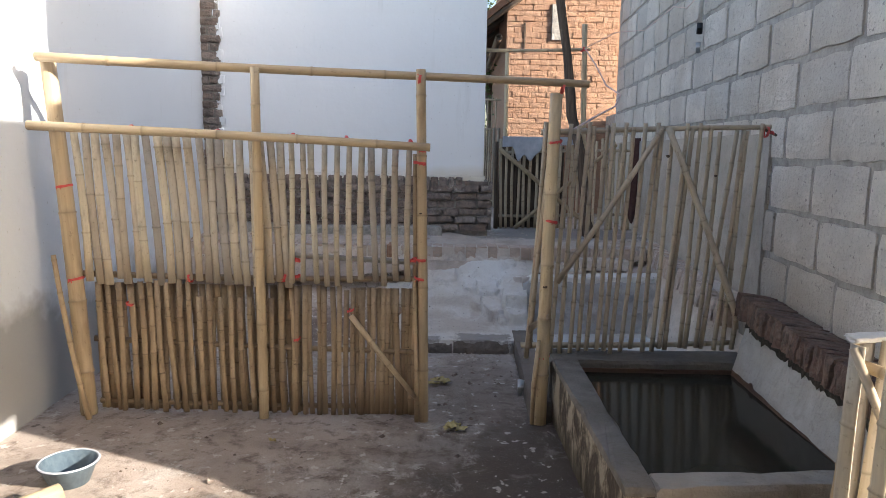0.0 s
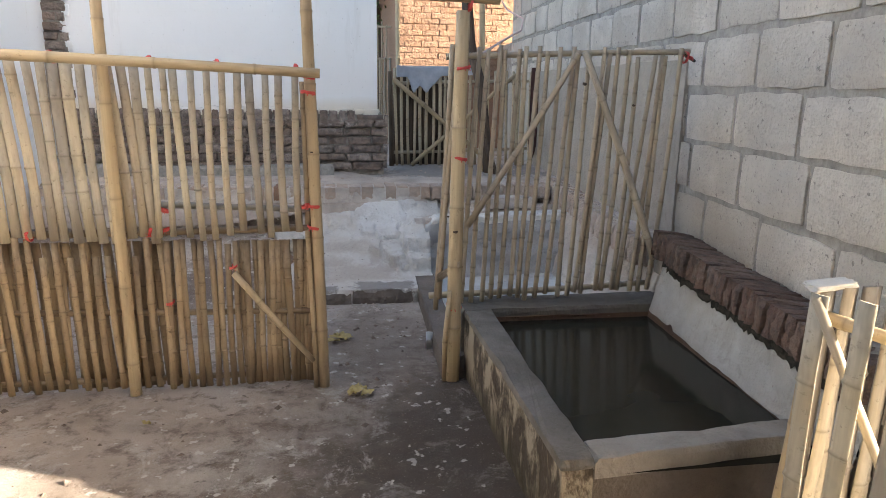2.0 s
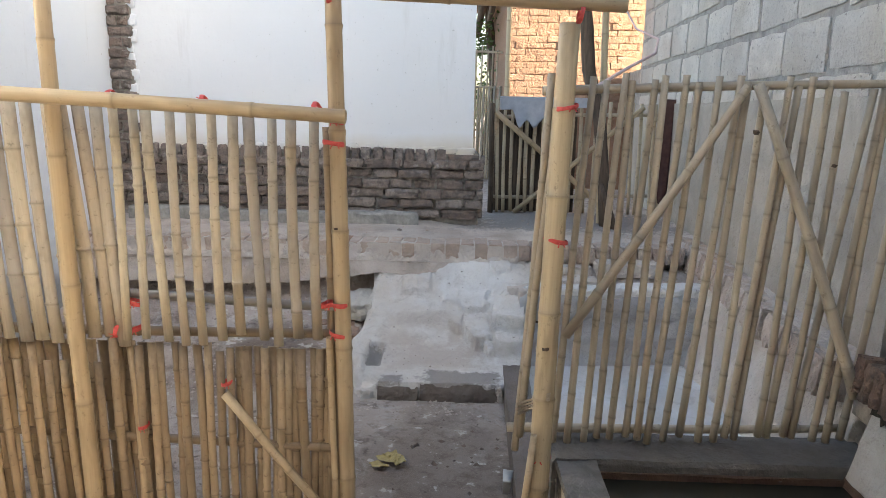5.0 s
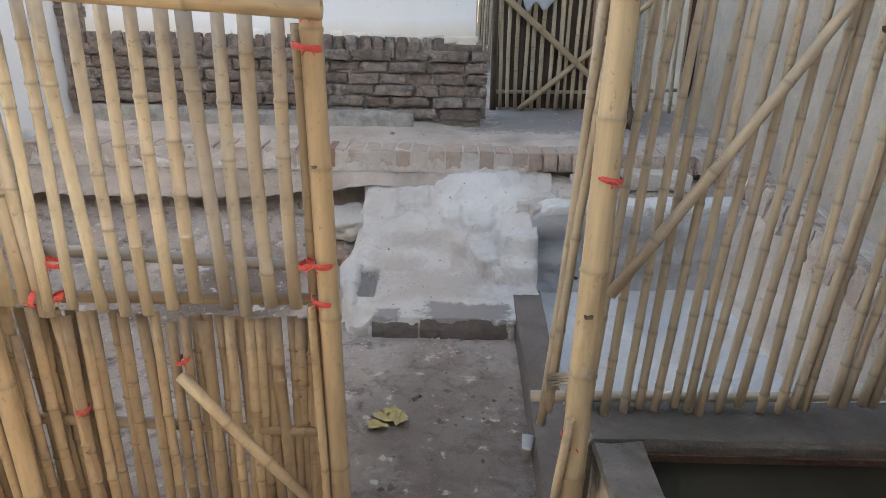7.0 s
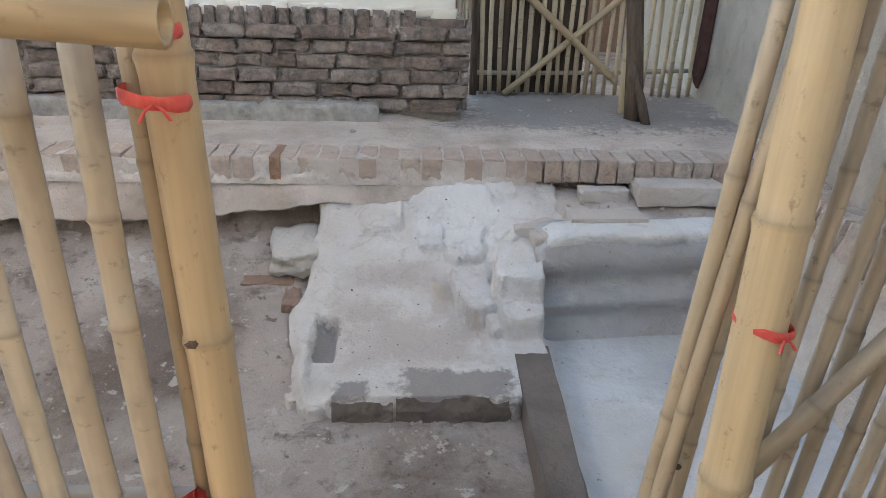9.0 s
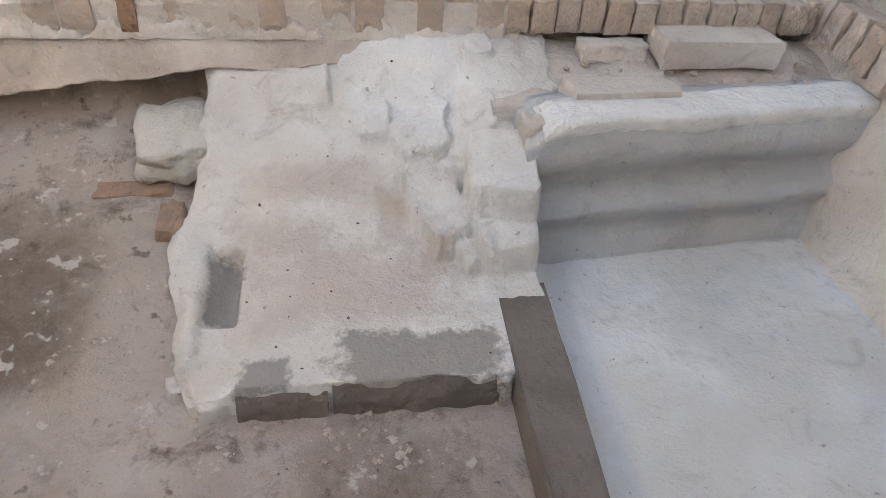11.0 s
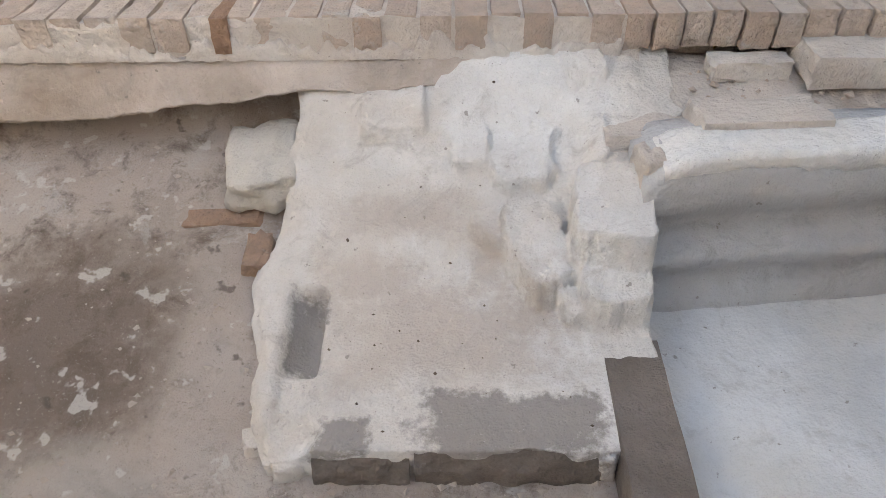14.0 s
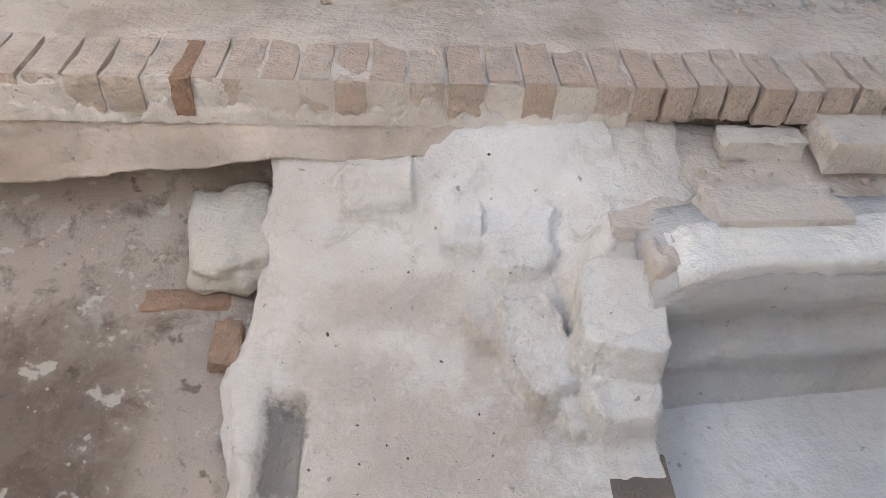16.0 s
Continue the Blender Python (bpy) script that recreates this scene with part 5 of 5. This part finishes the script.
# ---- bricks and blocks ----
def course(parent, name, origin, along, up_out, size, gap, length, material, variants, seed, start=0.0, vary=0.12, out=0.006):
    """One row of pieces from origin along a direction; up_out turns the piece's own axes into place."""
    rg = random.Random(seed)
    pos = start
    while pos < length - 0.02:
        me = rg.choice(variants)
        full = size[0] * rg.uniform(1 - vary, 1 + vary * 0.5)
        a, b = max(0.0, pos), min(pos + full, length)
        w = b - a
        if w > 0.02:
            ob = link_mesh(name, me, material, parent)
            c = Vector(origin) + Vector(along) * (a + w / 2) + Vector((0, 0, rg.uniform(-0.003, 0.003)))
            ob.matrix_basis = Matrix.Translation(c) @ up_out @ Matrix.Rotation(rg.uniform(-0.014, 0.014), 4, "Y") @ Matrix.Translation((0, rg.uniform(-out, out), 0)) @ Matrix.Diagonal((w / size[0], 1, rg.uniform(0.94, 1.04), 1))
        pos += full + gap


block_wall = thing("block_wall", "unplastered grey concrete block wall with thick joints", "wall", kind="structure", at=(0, 0, 0))
BL, BH = 0.425, 0.207


def worn_block(name, sx, sy, sz, seed):
    """A hollow block's face with crumbled edges and corners; the face looks to -y."""
    nx, nz = 11, 6
    vs, fs = [], []
    for j in range(nz):
        for i in range(nx):
            u, v = 2 * i / (nx - 1) - 1, 2 * j / (nz - 1) - 1
            e = max(abs(u) ** 40, abs(v) ** 30)
            c = (abs(u) * abs(v)) ** 5
            n1, n2 = noise.noise((u * 2 + seed * 9, v * 1.3, 0)), noise.noise((u * 5, v * 4, seed * 7.0))
            vs.append((u * sx / 2 * (1 - 0.012 * c) + 0.006 * n2 * (abs(u) > 0.9), -sy / 2 + 0.004 * e + 0.004 * c + 0.0012 * n1, v * sz / 2 * (1 - 0.02 * c) + 0.009 * n1 * (abs(v) > 0.9)))
    for j in range(nz - 1):
        for i in range(nx - 1):
            a = j * nx + i
            fs.append((a, a + 1, a + nx + 1, a + nx))
    loop = list(range(nx)) + [j * nx + nx - 1 for j in range(1, nz)] + [(nz - 1) * nx + i for i in range(nx - 2, -1, -1)] + [j * nx for j in range(nz - 2, 0, -1)]
    b = len(vs)
    vs += [(vs[i][0], sy / 2, vs[i][2]) for i in loop]
    fs += [(loop[k], b + k, b + (k + 1) % len(loop), loop[(k + 1) % len(loop)]) for k in range(len(loop))]
    return mesh_of(name, vs, fs)


BLOCKS = [worn_block("block", BL, 0.03, BH, s) for s in range(12)]
ang = math.atan(0.05)
turn_e = Matrix.Rotation(radians(-90) - ang, 4, "Z")
for r in range(15):
    z = 0.693 + r * 0.235
    course(block_wall, "block", (wall_x(2.06) + 0.012, 2.06, z), Vector((0.05, 1, 0)).normalized(), turn_e, (BL, 0.03, BH), 0.028, 5.8, BLOCK, BLOCKS, r, (-0.20, -0.01, -0.36, -0.03, -0.14)[r % 5], 0.03, 0.004)

foot = thing("brick_foot", "old grey-brown brick foot of the house wall", "wall", kind="structure", at=(0, 0, 0))
OLD = [worn_brick("brick", 0.207, 0.10, 0.060, 50 + s, 0.013) for s in range(14)]
for r in range(6):
    course(foot, "brick", (-2.08, 5.935 - 0.006 * (r % 3), 0.655 + r * 0.066), (1, 0, 0), Matrix(), (0.205, 0.10, 0.056), 0.013, 2.08 + 0.375, BRICK_OLD, OLD, 70 + r, -0.05 - 0.1 * (r % 2), 0.35, 0.020)
UPR = [worn_brick("brick", 0.062, 0.10, 0.112, 80 + s, 0.012) for s in range(7)]
course(foot, "brick", (-2.08, 5.935, 1.03), (1, 0, 0), Matrix(), (0.06, 0.10, 0.11), 0.014, 2.2, BRICK_OLD, UPR, 91, 0.0, 0.3, 0.012)
course(foot, "brick", (0.14, 5.935, 1.02), (1, 0, 0), Matrix(), (0.205, 0.10, 0.056), 0.013, 0.24, BRICK_OLD, OLD, 92)
for r in range(33):
    course(foot, "brick", (-2.13, 5.95, 1.12 + r * 0.068), (1, 0, 0), Matrix(), (0.205, 0.10, 0.056), 0.013, 0.175 + 0.02 * math.sin(r * 2.1), BRICK_OLD, OLD, 120 + r, -0.1 * (r % 2), 0.2, 0.01)

kerb = thing("brick_kerb", "row of worn bricks set on edge along the terrace", "kerb", kind="structure", at=(0, 0, 0))
KB = [worn_brick("brick", 0.080, 0.20, 0.096, 150 + s, 0.0065) for s in range(12)]
course(kerb, "brick", (-2.05, 5.365, 0.525), (1, 0, 0), Matrix(), (0.080, 0.20, 0.095), 0.008, 3.60, BRICK_KERB, KB, 160, 0.0, 0.2, 0.012)
prism("kerb_bed", [(-2.05, 5.266), (0.60, 5.266), (0.60, 5.47), (-2.05, 5.47)], 0.47, 0.563, LIME, kerb, "lime mortar smeared between the kerb bricks", jag=0.022, dense=0.025)
prism("kerb_bed", [(0.60, 5.295), (1.54, 5.295), (1.54, 5.47), (0.60, 5.47)], 0.47, 0.560, APRON, kerb, "dusty mortar behind the kerb bricks", jag=0.015, dense=0.03)
bright = link_mesh("brick", KB[3], None, kerb, "bare orange brick")
bright.matrix_basis = Matrix.Translation((-0.445, 5.349, 0.528)) @ Matrix.Diagonal((0.55, 1, 1, 1))
bright.material_slots[0].link = "OBJECT"
bright.material_slots[0].material = BRICK_FAR
smear = []
for k in range(361):
    x = -2.05 + k * 2.62 / 360
    top = 0.500 + 0.030 * rag(x, 0, 4) + 0.060 * max(-0.45, rag(x, 3, 15)) + 0.030 * rag(x, 6, 42)
    smear += [(x, 5.252 + 0.008 * rag(x, 1, 30), 0.462), (x, 5.254 + 0.007 * rag(x, 2, 30), 0.5 * (0.462 + top)), (x, 5.257 + 0.006 * rag(x, 2, 40), top - 0.006), (x, 5.266, top), (x, 5.31, top - 0.004)]
link_mesh("mortar_smear", mesh_of("mortar_smear", smear, [(5 * k + j, 5 * k + 5 + j, 5 * k + 6 + j, 5 * k + 1 + j) for k in range(360) for j in range(4)], True), LIME, kerb, "white lime mortar smeared over the kerb bricks' foot")
rowlock = thing("brick_ledge", "mossy red bricks set on edge above the pool lining", "ledge", kind="structure", at=(0, 0, 0))
RB = [worn_brick("brick", 0.050, 0.20, 0.118, 170 + s, 0.012) for s in range(9)]
lean = Matrix.Rotation(radians(-90 - 5.5), 4, "Z") @ Matrix.Rotation(radians(-7), 4, "X")
course(rowlock, "brick", (1.44, 1.85, 0.525), Vector((0.07, 1, 0.03)).normalized(), lean, (0.048, 0.20, 0.115), 0.009, 1.50, BRICK_RED, RB, 180)
prism("ledge_bed", [(1.42, 1.85), (1.72, 1.85), (1.72, 3.40), (1.50, 3.40)], 0.42, 0.585, BRICK_MORTAR, rowlock, "dark mortar bed")

FARB = [worn_brick("brick", 0.212, 0.05, 0.063, 190 + s, 0.007) for s in range(6)]
for r in range(32):
    course(house, "brick", (0.66, HY + 0.012, 1.30 + r * 0.064), (1, 0, 0), Matrix(), (0.21, 0.05, 0.063), 0.003, 1.35, BRICK_FAR, FARB, 200 + r, -0.11 * (r % 2))

side_ledge = thing("brick_ledge", "dusty tan bricks set on edge along the rendered wall", "ledge", kind="structure", at=(0, 0, 0))
SB = [worn_brick("brick", 0.085, 0.20, 0.135, 230 + s, 0.014) for s in range(8)]
lean_side = Matrix.Rotation(radians(-90 - 5.5), 4, "Z") @ Matrix.Rotation(radians(-10), 4, "X")
course(side_ledge, "brick", (1.525, 3.50, 0.475), Vector((0.085, 1, 0.02)).normalized(), lean_side, (0.085, 0.20, 0.135), 0.010, 2.10, BRICK_KERB, SB, 240, 0.0, 0.15, 0.008)
prism("ledge_top", [(1.505, 3.5), (1.70, 3.5), (1.82, 5.62), (1.68, 5.62)], 0.44, 0.555, APRON, side_ledge, "dusty cement top of the ledge", jag=0.012, dense=0.05)
